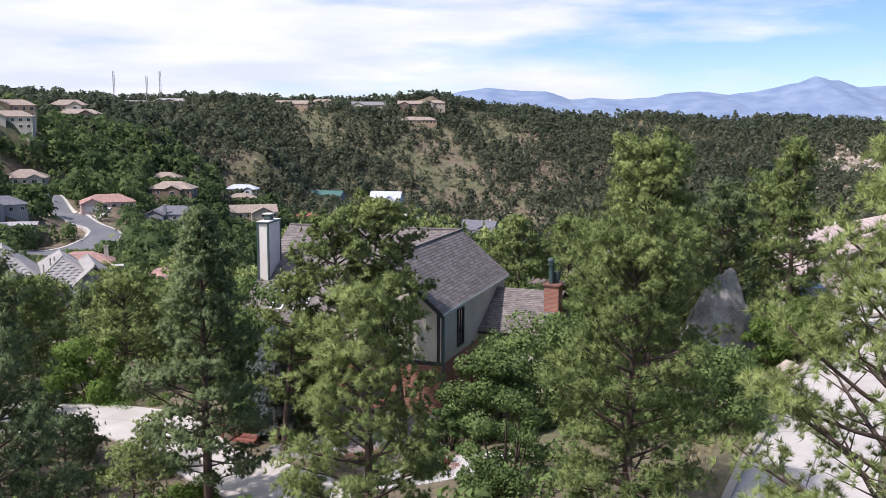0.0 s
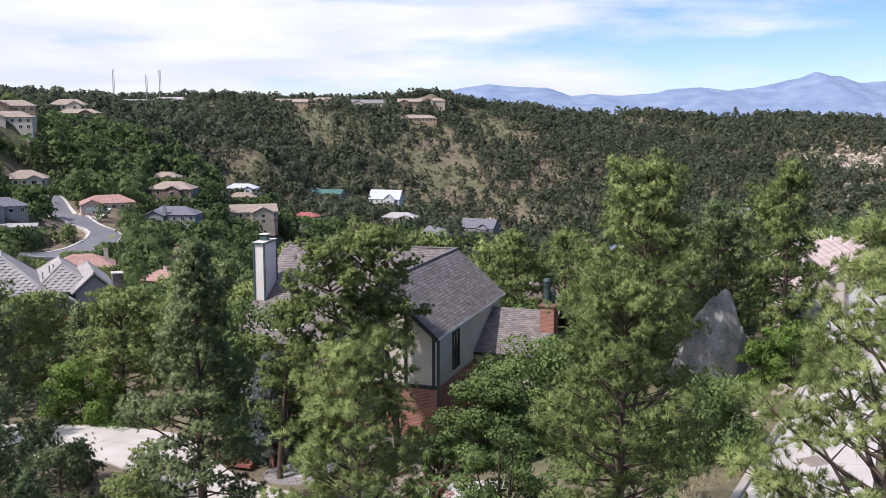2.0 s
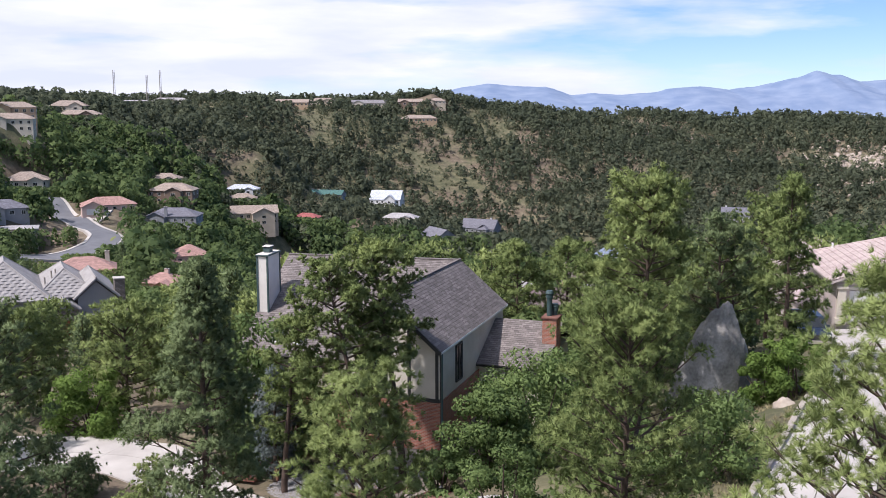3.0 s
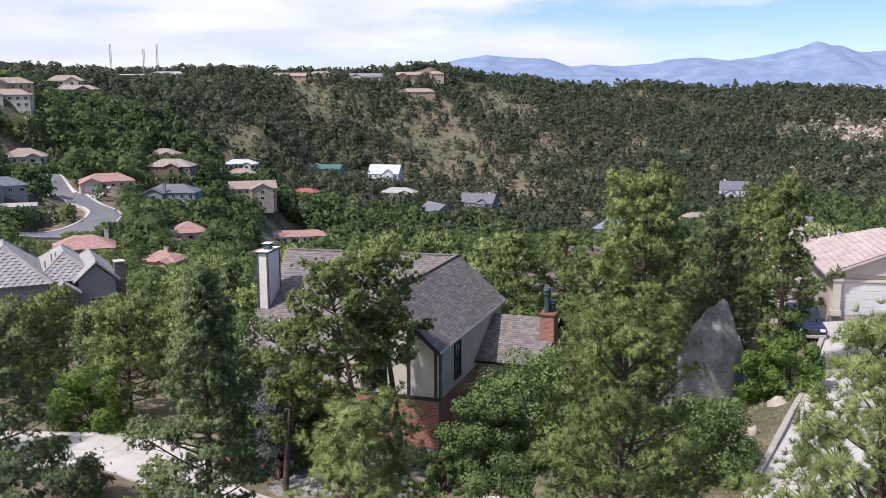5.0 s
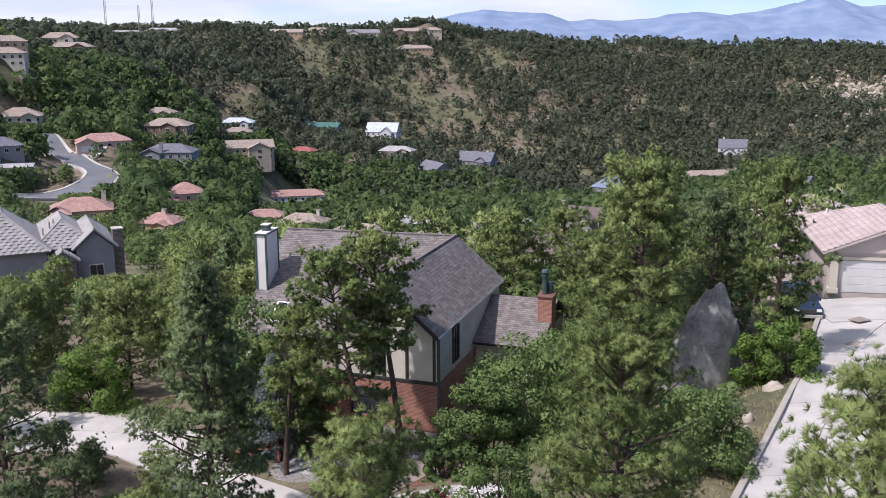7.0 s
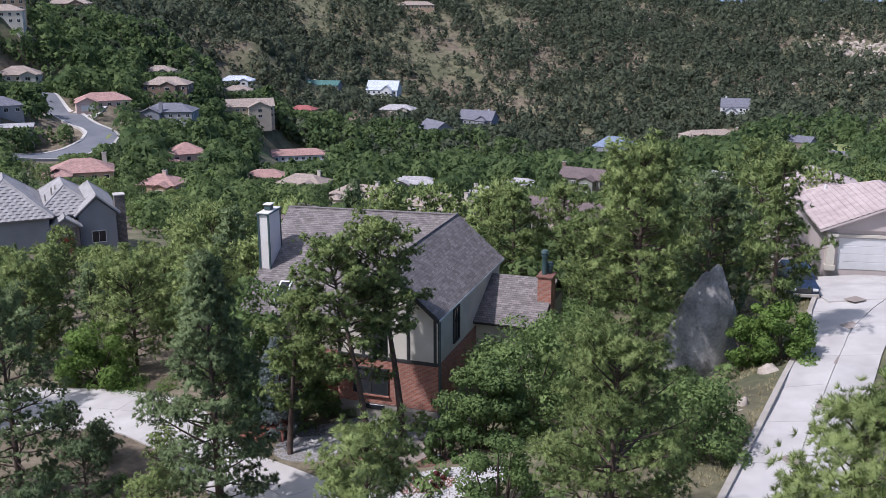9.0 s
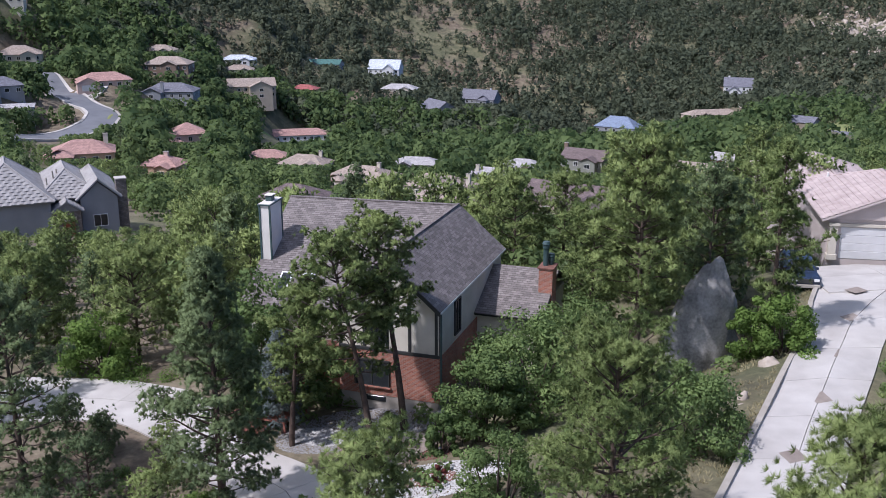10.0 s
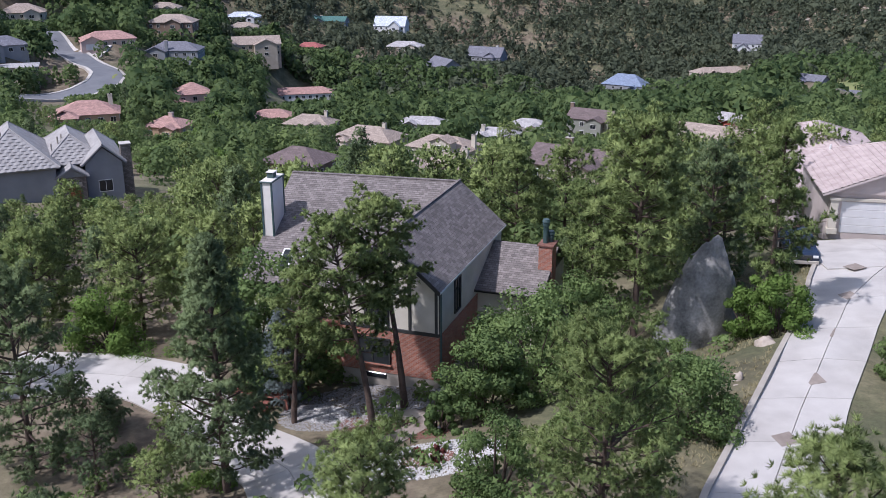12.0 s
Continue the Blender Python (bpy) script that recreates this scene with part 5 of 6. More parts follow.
# ---- woods on the hills and in the valley, too many to count ----
def woods(name, seed, count, area, size, kinds, label, material, keep, k=34):
    """Small trees and brush: each a ragged cone or dome of leaf sprays."""
    rng = np.random.default_rng(seed)
    x0, x1, y0, y1 = area
    xs, ys = rng.uniform(x0, x1, count * 6), rng.uniform(y0, y1, count * 6)
    ok = (np.abs(xs) < 0.5 * ys + 8)
    xs, ys = xs[ok], ys[ok]
    dens = np.array([noise.fractal((x * 0.016, y * 0.010, 3.3), 1.0, 2.0, 4) for x, y in zip(xs, ys)])
    prob = keep(xs, ys, dens)
    take = np.where(rng.uniform(0, 1, len(xs)) < prob)[0][:count]
    px, py, h = [], [], []
    for i in take:
        x, y = xs[i], ys[i]
        tall = rng.uniform(size[0], size[1]) * (1.35 if rng.uniform() < 0.25 else 1.0)
        if road_gap(x, y) > 8 and free(x, y, 0.5):
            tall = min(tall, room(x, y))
            if tall > size[0] * 0.45:
                px.append(x), py.append(y), h.append(tall)
    px, py, h = np.array(px), np.array(py), np.array(h)
    pz = heights(px, py)
    n = len(px)
    slim = rng.uniform(0, 1, n) < kinds
    f = rng.uniform(0, 1, (n, k)) ** 0.8
    prof = np.where(slim[:, None], (1 - f) ** 0.7 * 0.30 + 0.03, np.sqrt(np.maximum(0.02, 1 - (2 * f - 0.75) ** 2 * 0.62)) * 0.46)
    th = rng.uniform(0, 2 * np.pi, (n, k))
    r = prof * h[:, None] * rng.uniform(0.55, 1.12, (n, k))
    c = np.stack([px[:, None] + r * np.cos(th), py[:, None] + r * np.sin(th), pz[:, None] - 0.3 + f * h[:, None]], -1).reshape(-1, 3)
    out = np.stack([np.cos(th), np.sin(th), np.where(f > 0.75, 1.3, 0.45) + 0 * th], -1).reshape(-1, 3) + rng.normal(0, 0.3, (n * k, 3))
    out /= np.linalg.norm(out, axis=1, keepdims=True)
    a, b = rot_to(out)
    ph = rng.uniform(0, 2 * np.pi, (n * k, 1))
    p, q = a * np.cos(ph) + b * np.sin(ph), b * np.cos(ph) - a * np.sin(ph)
    s = (np.repeat(h, k)[:, None]) * rng.uniform(0.10, 0.20, (n * k, 1)) * math.sqrt(34 / k)
    tri = np.stack([c - p * s - out * s * 0.4, c + p * s * 0.9 - q * s * 0.5, c + q * s + out * s * 0.5], 1).reshape(-1, 3)
    ob = fast_tris(name, tri, np.arange(len(tri)).reshape(-1, 3), material, normals=np.repeat(out, 3, 0))
    tagged(ob, label, "woods", kind="stuff")


def keep_hill(x, y, d):
    clear = np.exp(-(((x - 5) / 45) ** 2 + ((y - 790) / 70) ** 2)) + np.exp(-(((x - 190) / 50) ** 2 + ((y - 470) / 45) ** 2)) + 1.15 * np.exp(-(((x - 334) / 42) ** 2 + ((y - 780) / 55) ** 2)) + 0.8 * np.exp(-(((x - 60) / 55) ** 2 + ((y - 700) / 40) ** 2))
    return np.clip(0.80 + 1.5 * d, 0.16, 1) * np.clip(1 - 0.85 * clear, 0.06, 1)


woods("hill_woods", 1, 14500, (-460, 470, 490, 1010), (4.2, 8.0), 0.22, "dark green pines and scrub oak covering the far hillside", M_WOODS, keep_hill, 40)
woods("valley_woods", 2, 3800, (-240, 240, 285, 560), (6.0, 10.5), 0.15, "dense round oaks filling the valley between the houses", M_VALLEY, lambda x, y, d: np.clip(0.8 + d, 0.2, 1) * np.clip(1 - 0.9 * np.exp(-(((x - 190) / 45) ** 2 + ((y - 465) / 45) ** 2)), 0.05, 1), 88)
woods("valley_woods", 3, 1000, (-150, 150, 125, 290), (4.0, 7.5), 0.2, "dense oaks and young pines between the nearer houses", M_VALLEY, lambda x, y, d: np.clip(0.9 + d, 0.3, 1), 220)
woods("hill_scrub", 6, 12000, (-460, 470, 490, 1010), (1.2, 2.4), 0.0, "grey-green brush and grass clumps on the open slopes", M_SCRUB, lambda x, y, d: np.clip(0.65 - 1.2 * d, 0.1, 1), 9)
woods("understory", 5, 520, (-70, 70, 60, 140), (2.2, 4.6), 0.1, "young oak and brush under the pines", M_VALLEY, lambda x, y, d: np.clip(0.8 + d, 0.2, 1), 320)
woods("scrub", 4, 1500, (-45, 45, 24, 130), (0.4, 1.3), 0.0, "low dry scrub and young oak on the slope", M_OAK, lambda x, y, d: np.clip(0.55 + 2 * d, 0.0, 1) * (np.abs(x - (y * 0.42 - 1)) > 4.0), 60)


def dry_grass():
    rng = np.random.default_rng(12)
    n = 5200
    y = rng.uniform(30, 60, n)
    x = rng.uniform(6, 21, n) + (y - 40) * 0.18
    ok = np.array([noise.noise((a * 0.4, b * 0.4, 0.5)) > -0.15 for a, b in zip(x, y)]) & (x < 0.515 * y - 6.7)
    x, y = x[ok], y[ok]
    c = np.column_stack([x, y, heights(x, y)])
    co, fc, _ = tufts(rng, c, np.tile([[0.0, 0.0, 1.0]], (len(c), 1)), 6, 0.28, 0.03, 0.9)
    tagged(fast_tris("dry_grass", co, fc, M_DRY_GRASS), "tufts of dry yellow grass on the slope", "grass", kind="stuff")


dry_grass()


# ---- drives, road, rocks ----
def strip(name, left, right, z_up, material, parent, thick=0.2, label=""):
    """One slab between two edges, following the ground."""
    co, fc = [], []
    n = len(left)
    for (ax, ay), (bx, by) in zip(left, right):
        za, zb = ground(ax, ay) + z_up, ground(bx, by) + z_up
        co += [(ax, ay, za), (bx, by, zb), (ax, ay, za - thick), (bx, by, zb - thick)]
    for i in range(n - 1):
        a, b = i * 4, i * 4 + 4
        fc += [(a, a + 1, b + 1, b), (a + 2, a, b, b + 2), (a + 1, a + 3, b + 3, b + 1)]
    fc += [(0, 2, 3, 1), (n * 4 - 4, n * 4 - 3, n * 4 - 1, n * 4 - 2)]
    return finish(name, co, fc, material, parent, label)


def lerp(a, b, t):
    return (a[0] + (b[0] - a[0]) * t, a[1] + (b[1] - a[1]) * t)


def along(line, t):
    """The point at share t of a line's length."""
    seg = [math.dist(a, b) for a, b in zip(line, line[1:])]
    s = t * sum(seg)
    for (a, b), d in zip(zip(line, line[1:]), seg):
        if s <= d:
            return lerp(a, b, s / d)
        s -= d
    return line[-1]


DR_L = [(2.6, 17.0), (6.6, 25.2), (10.3, 32.65), (12.7, 37.1), (14.35, 40.15), (16.95, 45.0), (19.3, 49.4), (20.9, 52.6), (22.4, 56.2), (24.2, 60.0)]
DR_R = [(6.6, 15.8), (10.6, 23.9), (14.35, 31.4), (16.9, 36.7), (18.4, 39.8), (20.9, 44.2), (23.2, 48.4), (25.4, 52.0), (29.5, 55.4), (33.0, 58.0)]
DIAMONDS = [(11.3, 31.0), (14.49, 36.66), (17.66, 42.32), (20.54, 47.6), (23.22, 52.51), (25.6, 57.7)]


def side_drive():
    d = tagged(new("driveway"), "pale concrete driveway with brown diamond inlays beside the slope", "driveway", kind="structure")
    n = 11
    for i in range(n):
        for k in (0, 1):
            t0, t1 = i / n + 0.0003, (i + 1) / n - 0.0003
            e0, e1 = (0.0, 0.496) if k == 0 else (0.504, 1.0)
            lt, rt = [], []
            for j in range(4):
                t = t0 + (t1 - t0) * j / 3
                a, b = along(DR_L, t), along(DR_R, t)
                lt.append(lerp(a, b, e0)), rt.append(lerp(a, b, e1))
            strip("slab", lt, rt, 0.10, M_CONCRETE, d)
    for i, (cx, cy) in enumerate(DIAMONDS):
        c = Vector((cx, cy, 0))
        a, b = DIAMONDS[max(0, i - 1)], DIAMONDS[min(len(DIAMONDS) - 1, i + 1)]
        fw = Vector((b[0] - a[0], b[1] - a[1], 0)).normalized()
        sd = Vector((fw.y, -fw.x, 0))
        k = 1.15 if i == len(DIAMONDS) - 1 else 1.0
        pts = [c + fw * 0.72 * k, c + sd * 0.60 * k, c - fw * 0.72 * k, c - sd * 0.60 * k]
        zc = ground(cx, cy)
        er, el = c + sd * 1.8, c - sd * 1.8
        zs = [ground(pts[0].x, pts[0].y), zc + (ground(er.x, er.y) - zc) * 0.33, ground(pts[2].x, pts[2].y), zc + (ground(el.x, el.y) - zc) * 0.33]
        slab("diamond", [(p.x, p.y, z + (0.174 if k > 1 else 0.104)) for p, z in zip(pts, zs)], 0.02, M_DIAMOND, d, "brown-stained square diamond inlay")
    # apron before the garage
    for i in range(5):
        for j in range(3):
            a, b = 23.6 + i * 4.6 + 0.012, 23.6 + (i + 1) * 4.6 - 0.012
            c, e = 53.6 + j * 4.2 + 0.012, 53.6 + (j + 1) * 4.2 - 0.012
            if j == 0 and i < 2:
                continue
            sk = 0.35
            lt = [(a + sk * (j + q), c + (e - c) * q - 0.2 * i) for q in (0, 0.33, 0.67, 1)]
            rt = [(b + sk * (j + q), c + (e - c) * q - 0.2 * (i + 1)) for q in (0, 0.33, 0.67, 1)]
            strip("slab", lt, rt, 0.17, M_CONCRETE, d)
    for i in range(len(DR_L) - 1):
        a, b = DR_L[i], DR_L[i + 1]
        q = Vector((b[0] - a[0], b[1] - a[1], 0)).normalized()
        o = (-q.y * 0.28, q.x * 0.28)
        strip("kerb", [(a[0] + o[0], a[1] + o[1]), (b[0] + o[0], b[1] + o[1])], [a, b], 0.26, M_KERB, d, 0.5, "raised concrete kerb")
    return d


side_drive()

LD_A = [(-27.0, 57.0), (-19.5, 55.6), (-14.8, 53.4), (-12.2, 49.6), (-10.2, 46.4), (-7.9, 44.6), (-5.6, 42.2), (-4.0, 38.6), (-3.2, 33.0)]
LD_B = [(-27.0, 49.6), (-21.5, 49.6), (-18.0, 49.2), (-14.6, 46.4), (-12.6, 43.6), (-11.0, 41.6), (-9.3, 39.4), (-8.2, 36.5), (-7.2, 32.0)]


def front_drive():
    d = tagged(new("driveway"), "pale concrete driveway curving up to the house", "driveway", kind="structure")
    n = 8
    for i in range(n):
        t0, t1 = i / n + 0.0003, (i + 1) / n - 0.0003
        for e0, e1 in ((0, 0.497), (0.503, 1)):
            lt, rt = [], []
            for j in range(4):
                t = t0 + (t1 - t0) * j / 3
                a, b = along(LD_B, t), along(LD_A, t)
                lt.append(lerp(a, b, e0)), rt.append(lerp(a, b, e1))
            strip("slab", lt, rt, 0.09, M_CONCRETE, d)


front_drive()


def street():
    r = tagged(new("road"), "grey asphalt street bending up the hill between pale kerbs", "road", kind="structure")
    lt, rt, kl, kr = [], [], [], []
    n = 40
    for i in range(n + 1):
        a = Vector(along(ROAD, i / n))
        b = Vector(along(ROAD, min(1, i / n + 0.02))) - Vector(along(ROAD, max(0, i / n - 0.02)))
        s = Vector((-b.y, b.x)).normalized()
        w = 5.0
        lt.append(tuple(a + s * w)), rt.append(tuple(a - s * w))
        kl.append((tuple(a + s * (w + 1.1)), tuple(a + s * w)))
        kr.append((tuple(a - s * w), tuple(a - s * (w + 1.1))))
    strip("asphalt", lt, rt, 0.75, M_ASPHALT, r, 1.4)
    for q in (kl, kr):
        strip("kerb", [v[0] for v in q], [v[1] for v in q], 0.90, M_CONCRETE, r, 1.5)


street()


def more_paving():
    for name, pts, mat, label in (
            ("road", [(72, 440), (76, 470), (84, 500), (94, 530), (104, 575)], M_ASPHALT, "grey cul-de-sac before the blue-roofed house"),
            ("road", [(-14, 545), (0, 520), (14, 512), (26, 510)], M_ASPHALT, "short grey street among the oaks"),
            ("driveway", [(191, 575), (189, 590), (187, 605), (190, 628)], M_CONCRETE, "pale hillside driveway"),
            ("driveway", [(-137, 373), (-136, 379), (-135, 385)], M_CONCRETE, "pale driveway beside the street")):
        lt = [(x - 4.5, y) for x, y in pts]
        rt = [(x + 4.5, y) for x, y in pts]
        l2, r2 = [along(lt, i / 12) for i in range(13)], [along(rt, i / 12) for i in range(13)]
        tagged(strip(name, l2, r2, 0.3, mat, None, 0.6), label, name, kind="structure")


more_paving()


def boulder(name, seed, x, y, z, sx, sy, sz, mat, label, lean=(0, 0), sub=4, rough=0.16, taper=0.0):
    bm = bmesh.new()
    bmesh.ops.create_icosphere(bm, subdivisions=sub, radius=1.0)
    for v in bm.verts:
        p = v.co.copy()
        k = 1 + rough * noise.fractal(p * 1.1 + Vector((seed, 0, 0)), 1.0, 2.0, 5)
        cell = noise.cell_vector(p * 1.6 + Vector((seed, 3, 1)))
        k += 0.05 * (cell.x - 0.5) + 0.025 * noise.fractal(p * 4.0, 1.0, 2.0, 4)
        p = p * k
        u = (p.z + 1) / 2
        s = 1 - taper * max(0, u) ** 1.1
        v.co = Vector((p.x * sx * s + lean[0] * u, p.y * sy * s + lean[1] * u, p.z * sz))
    me = bpy.data.meshes.new(name)
    bm.to_mesh(me)
    bm.free()
    me.materials.append(mat)
    me.polygons.foreach_set("use_smooth", [True] * len(me.polygons))
    ob = new(name, me)
    ob.location = (x, y, z)
    return tagged(ob, label, "rock", "rocks")


boulder("boulder", 4, 14.0, 53.0, -2.3, 2.75, 1.9, 5.1, M_ROCK, "tall grey weathered boulder on the slope", (1.35, 0), 5, 0.12, 0.42)
boulder("boulder", 6, 17.0, 47.2, -1.25, 0.62, 0.5, 0.5, M_PALE_ROCK, "small pale rock beside the driveway", (0, 0), 4, 0.35)
boulder("boulder", 7, 14.3, 43.1, -1.15, 0.3, 0.28, 0.45, M_PALE_ROCK, "small pale standing stone in dry grass", (0.05, 0), 3, 0.3)
boulder("boulder", 8, 14.1, 42.4, -1.3, 0.42, 0.3, 0.25, M_PALE_ROCK, "small pale stone in dry grass", (0, 0), 3, 0.3)
boulder("boulder", 9, 21.4, 39.4, -0.6, 1.2, 1.0, 0.9, M_PALE_ROCK, "pale rock at the driveway's outer edge")
boulder("boulder", 10, -15.2, 40.5, -6.2, 1.5, 1.0, 0.7, M_ROCK, "flat grey rock on the near slope")
boulder("boulder", 12, -12.9, 40.4, -5.8, 0.9, 0.7, 0.5, M_ROCK, "grey rock below the driveway")
boulder("boulder", 13, -1.6, 45.6, -4.6, 0.9, 0.6, 0.42, M_PALE_ROCK, "ochre landscaping rock by the pines")
boulder("boulder", 14, -2.4, 44.9, -4.8, 0.6, 0.5, 0.35, M_PALE_ROCK, "ochre landscaping rock by the path")
boulder("boulder", 15, 18.5, 52.2, -2.0, 0.5, 0.4, 0.35, M_PALE_ROCK, "pale rock under the shrub")


def outcrop(name, seed, x, y, spread, count, size, label):
    """Broken pale rock showing through the woods."""
    rng = np.random.default_rng(seed)
    bm = bmesh.new()
    for _ in range(count):
        a, b = x + rng.normal(0, spread[0]), y + rng.normal(0, spread[1])
        s = size * rng.uniform(0.4, 1.3)
        m = Matrix.Translation((a, b, ground(a, b))) @ Euler(rng.uniform(0, 3, 3)).to_matrix().to_4x4() @ Matrix.Diagonal((s, s * rng.uniform(.5, 1), s * 0.7, 1))
        bmesh.ops.create_icosphere(bm, subdivisions=1, radius=1.0, matrix=m)
    for v in bm.verts:
        v.co += Vector(noise.noise_vector(v.co * 0.6)) * size * 0.45
    me = bpy.data.meshes.new(name)
    bm.to_mesh(me)
    bm.free()
    me.materials.append(M_PALE_ROCK)
    tagged(new(name, me), label, "rock", kind="stuff")


outcrop("rock_outcrop", 1, -152, 540, (9, 6), 60, 2.6, "pale rock cliff among the pines")
outcrop("rock_outcrop", 2, 334, 780, (22, 24), 260, 2.3, "pale broken rock on the steep slope")
outcrop("rock_outcrop", 3, 300, 720, (18, 10), 70, 2.0, "ochre broken rock low on the slope")
outcrop("rock_outcrop", 4, 195, 900, (16, 18), 60, 2.0, "pale rock patches in the scrub")
outcrop("rock_outcrop", 5, -80, 690, (14, 6), 26, 1.8, "pale rock ledge in the woods")


def stones(name, seed, poly_centre, half, count, size, mat, label, turn=0.0):
    rng = np.random.default_rng(seed)
    a, b = rng.uniform(-1, 1, count), rng.uniform(-1, 1, count)
    ok = a * a + b * b < 1
    a, b = a[ok] * half[0], b[ok] * half[1]
    c, s = math.cos(turn), math.sin(turn)
    x, y = poly_centre[0] + a * c - b * s, poly_centre[1] + a * s + b * c
    z = heights(x, y)
    n = len(x)
    base = np.array([(1, 0, 0), (-0.5, 0.87, 0), (-0.5, -0.87, 0), (0, 0, 0.8), (0, 0, -0.5)])
    tri = np.array([(0, 1, 3), (1, 2, 3), (2, 0, 3)])
    r = size * rng.uniform(0.5, 1.5, n)
    th = rng.uniform(0, 6.28, n)
    co = np.empty((n, 5, 3))
    co[:, :, 0] = x[:, None] + r[:, None] * (base[:, 0] * np.cos(th)[:, None] - base[:, 1] * np.sin(th)[:, None])
    co[:, :, 1] = y[:, None] + r[:, None] * (base[:, 0] * np.sin(th)[:, None] + base[:, 1] * np.cos(th)[:, None])
    co[:, :, 2] = z[:, None] + 0.02 + r[:, None] * base[:, 2] * rng.uniform(0.6, 1.2, n)[:, None]
    fc = (tri[None] + (np.arange(n) * 5)[:, None, None]).reshape(-1, 3)
    tagged(fast_tris(name, co.reshape(-1, 3), fc, mat), label, "gravel", kind="stuff")


stones("gravel", 1, (-4.4, 47.6), (4.6, 2.6), 9000, 0.055, M_GRAVEL, "grey gravel bed before the brick wall", 0.3)
stones("gravel", 2, (-0.6, 39.8), (3.6, 2.0), 7000, 0.05, M_WHITE_GRAVEL, "white gravel bed below the house", 0.0)
stones("mulch", 3, (-2.6, 44.2), (3.2, 1.2), 3000, 0.05, M_MULCH, "red mulch along the driveway", -0.5)
stones("gravel", 4, (-6.5, 46.8), (1.6, 1.0), 2500, 0.055, M_WHITE_GRAVEL, "white gravel edge beside the driveway", -0.6)


# ---- tile-roofed house with the garage, at the end of the side drive ----
def tiled_plane(name, pts, mat, parent, pitch_w=0.34, row=0.42):
    """A roof plane of barrel tiles: rows of overlapping half rounds clipped to a four-cornered or three-cornered plane."""
    p = [Vector(v) for v in pts]
    n = (p[1] - p[0]).cross(p[-1] - p[0]).normalized()
    if n.z < 0:
        n = -n
    ax = Vector((0, 0, 1)).cross(n).normalized()
    ay = n.cross(ax)
    flat = [((v - p[0]).dot(ax), (v - p[0]).dot(ay)) for v in p]
    lo, hi = min(v[1] for v in flat), max(v[1] for v in flat)
    co, fc = [], []
    y = lo
    while y < hi - 0.05:
        ym = y + row * 0.5
        xs = []
        for (a, b), (c, d) in zip(flat, flat[1:] + flat[:1]):
            if (b - ym) * (d - ym) < 0:
                xs.append(a + (c - a) * (ym - b) / (d - b))
        if len(xs) >= 2:
            x0, x1 = min(xs), max(xs)
            cnt = max(1, int((x1 - x0) / pitch_w))
            w = (x1 - x0) / cnt
            y1 = min(hi, y + row * 1.15)
            for k in range(cnt):
                xa = x0 + k * w
                i = len(co)
                for yy, lift in ((y, 0.07), (y1, 0.0)):
                    for u, hgt in ((0, 0), (0.3, 0.07), (0.6, 0.07), (0.9, 0), (1.0, 0)):
                        co.append(p[0] + ax * (xa + u * w) + ay * yy + n * (hgt + lift))
                fc += [(i + q, i + q + 1, i + q + 6, i + q + 5) for q in range(4)]
                fc += [(i, i + 1, i + 2, i + 3)]
        y += row
    return finish(name, co, fc, mat, parent)


M_TILE_ROSE = surface("rose_clay_tile", (0.34, 0.27, 0.255), (0.52, 0.435, 0.415), 1.2, 0.8, 0.3, 14)
M_TILE_GREY = surface("grey_flat_tile", (0.24, 0.228, 0.222), (0.385, 0.368, 0.358), 0.9, 0.8, 0.3, 14)


def hip_tiles(h, x0, x1, y0, y1, z, rise, mat, under, gable_front=False, pw=0.34, row=0.42):
    cx, k = (x0 + x1) / 2, (x1 - x0) / 2
    a = (cx, y0 if gable_front else y0 + k, z + rise)
    b = (cx, y1 - k, z + rise)
    c = [(x0, y0, z), (x1, y0, z), (x1, y1, z), (x0, y1, z)]
    planes = [(c[1], c[2], b, a), (c[3], c[0], a, b), (c[2], c[3], b)]
    if not gable_front:
        planes.append((c[0], c[1], a))
    for q in planes:
        slab("roof_deck", [(v[0], v[1], v[2] - 0.02) for v in q], 0.15, under, h)
        tiled_plane("roof", q, mat, h, pw, row)
    if gable_front:
        bm = bmesh.new()
        tri = [(x0 + 0.5, z - 0.05), (x1 - 0.5, z - 0.05), (cx, z + rise * (1 - 0.5 / k) - 0.05)]
        fa = [bm.verts.new((tx, y0 + 0.5, tz)) for tx, tz in tri]
        fb = [bm.verts.new((tx, y0 + 0.7, tz)) for tx, tz in tri]
        bm.faces.new(fa), bm.faces.new(fb)
        for i in range(3):
            bm.faces.new((fa[i], fa[(i + 1) % 3], fb[(i + 1) % 3], fb[i]))
        bmesh.ops.recalc_face_normals(bm, faces=bm.faces)
        part("gable_wall", bm, under, h)
    # ridge rolls along the hips
    lines = [(a, b), (c[1] if not gable_front else a, a), (c[0] if not gable_front else a, a), (c[2], b), (c[3], b)]
    for p, q in lines:
        if math.dist(p, q) < 0.1:
            continue
        c2, f2 = tube([np.array(p) + (0, 0, .06), np.array(q) + (0, 0, .06)], [0.13, 0.13], 6)
        finish("ridge_roll", c2, f2, mat, h, smooth=True)


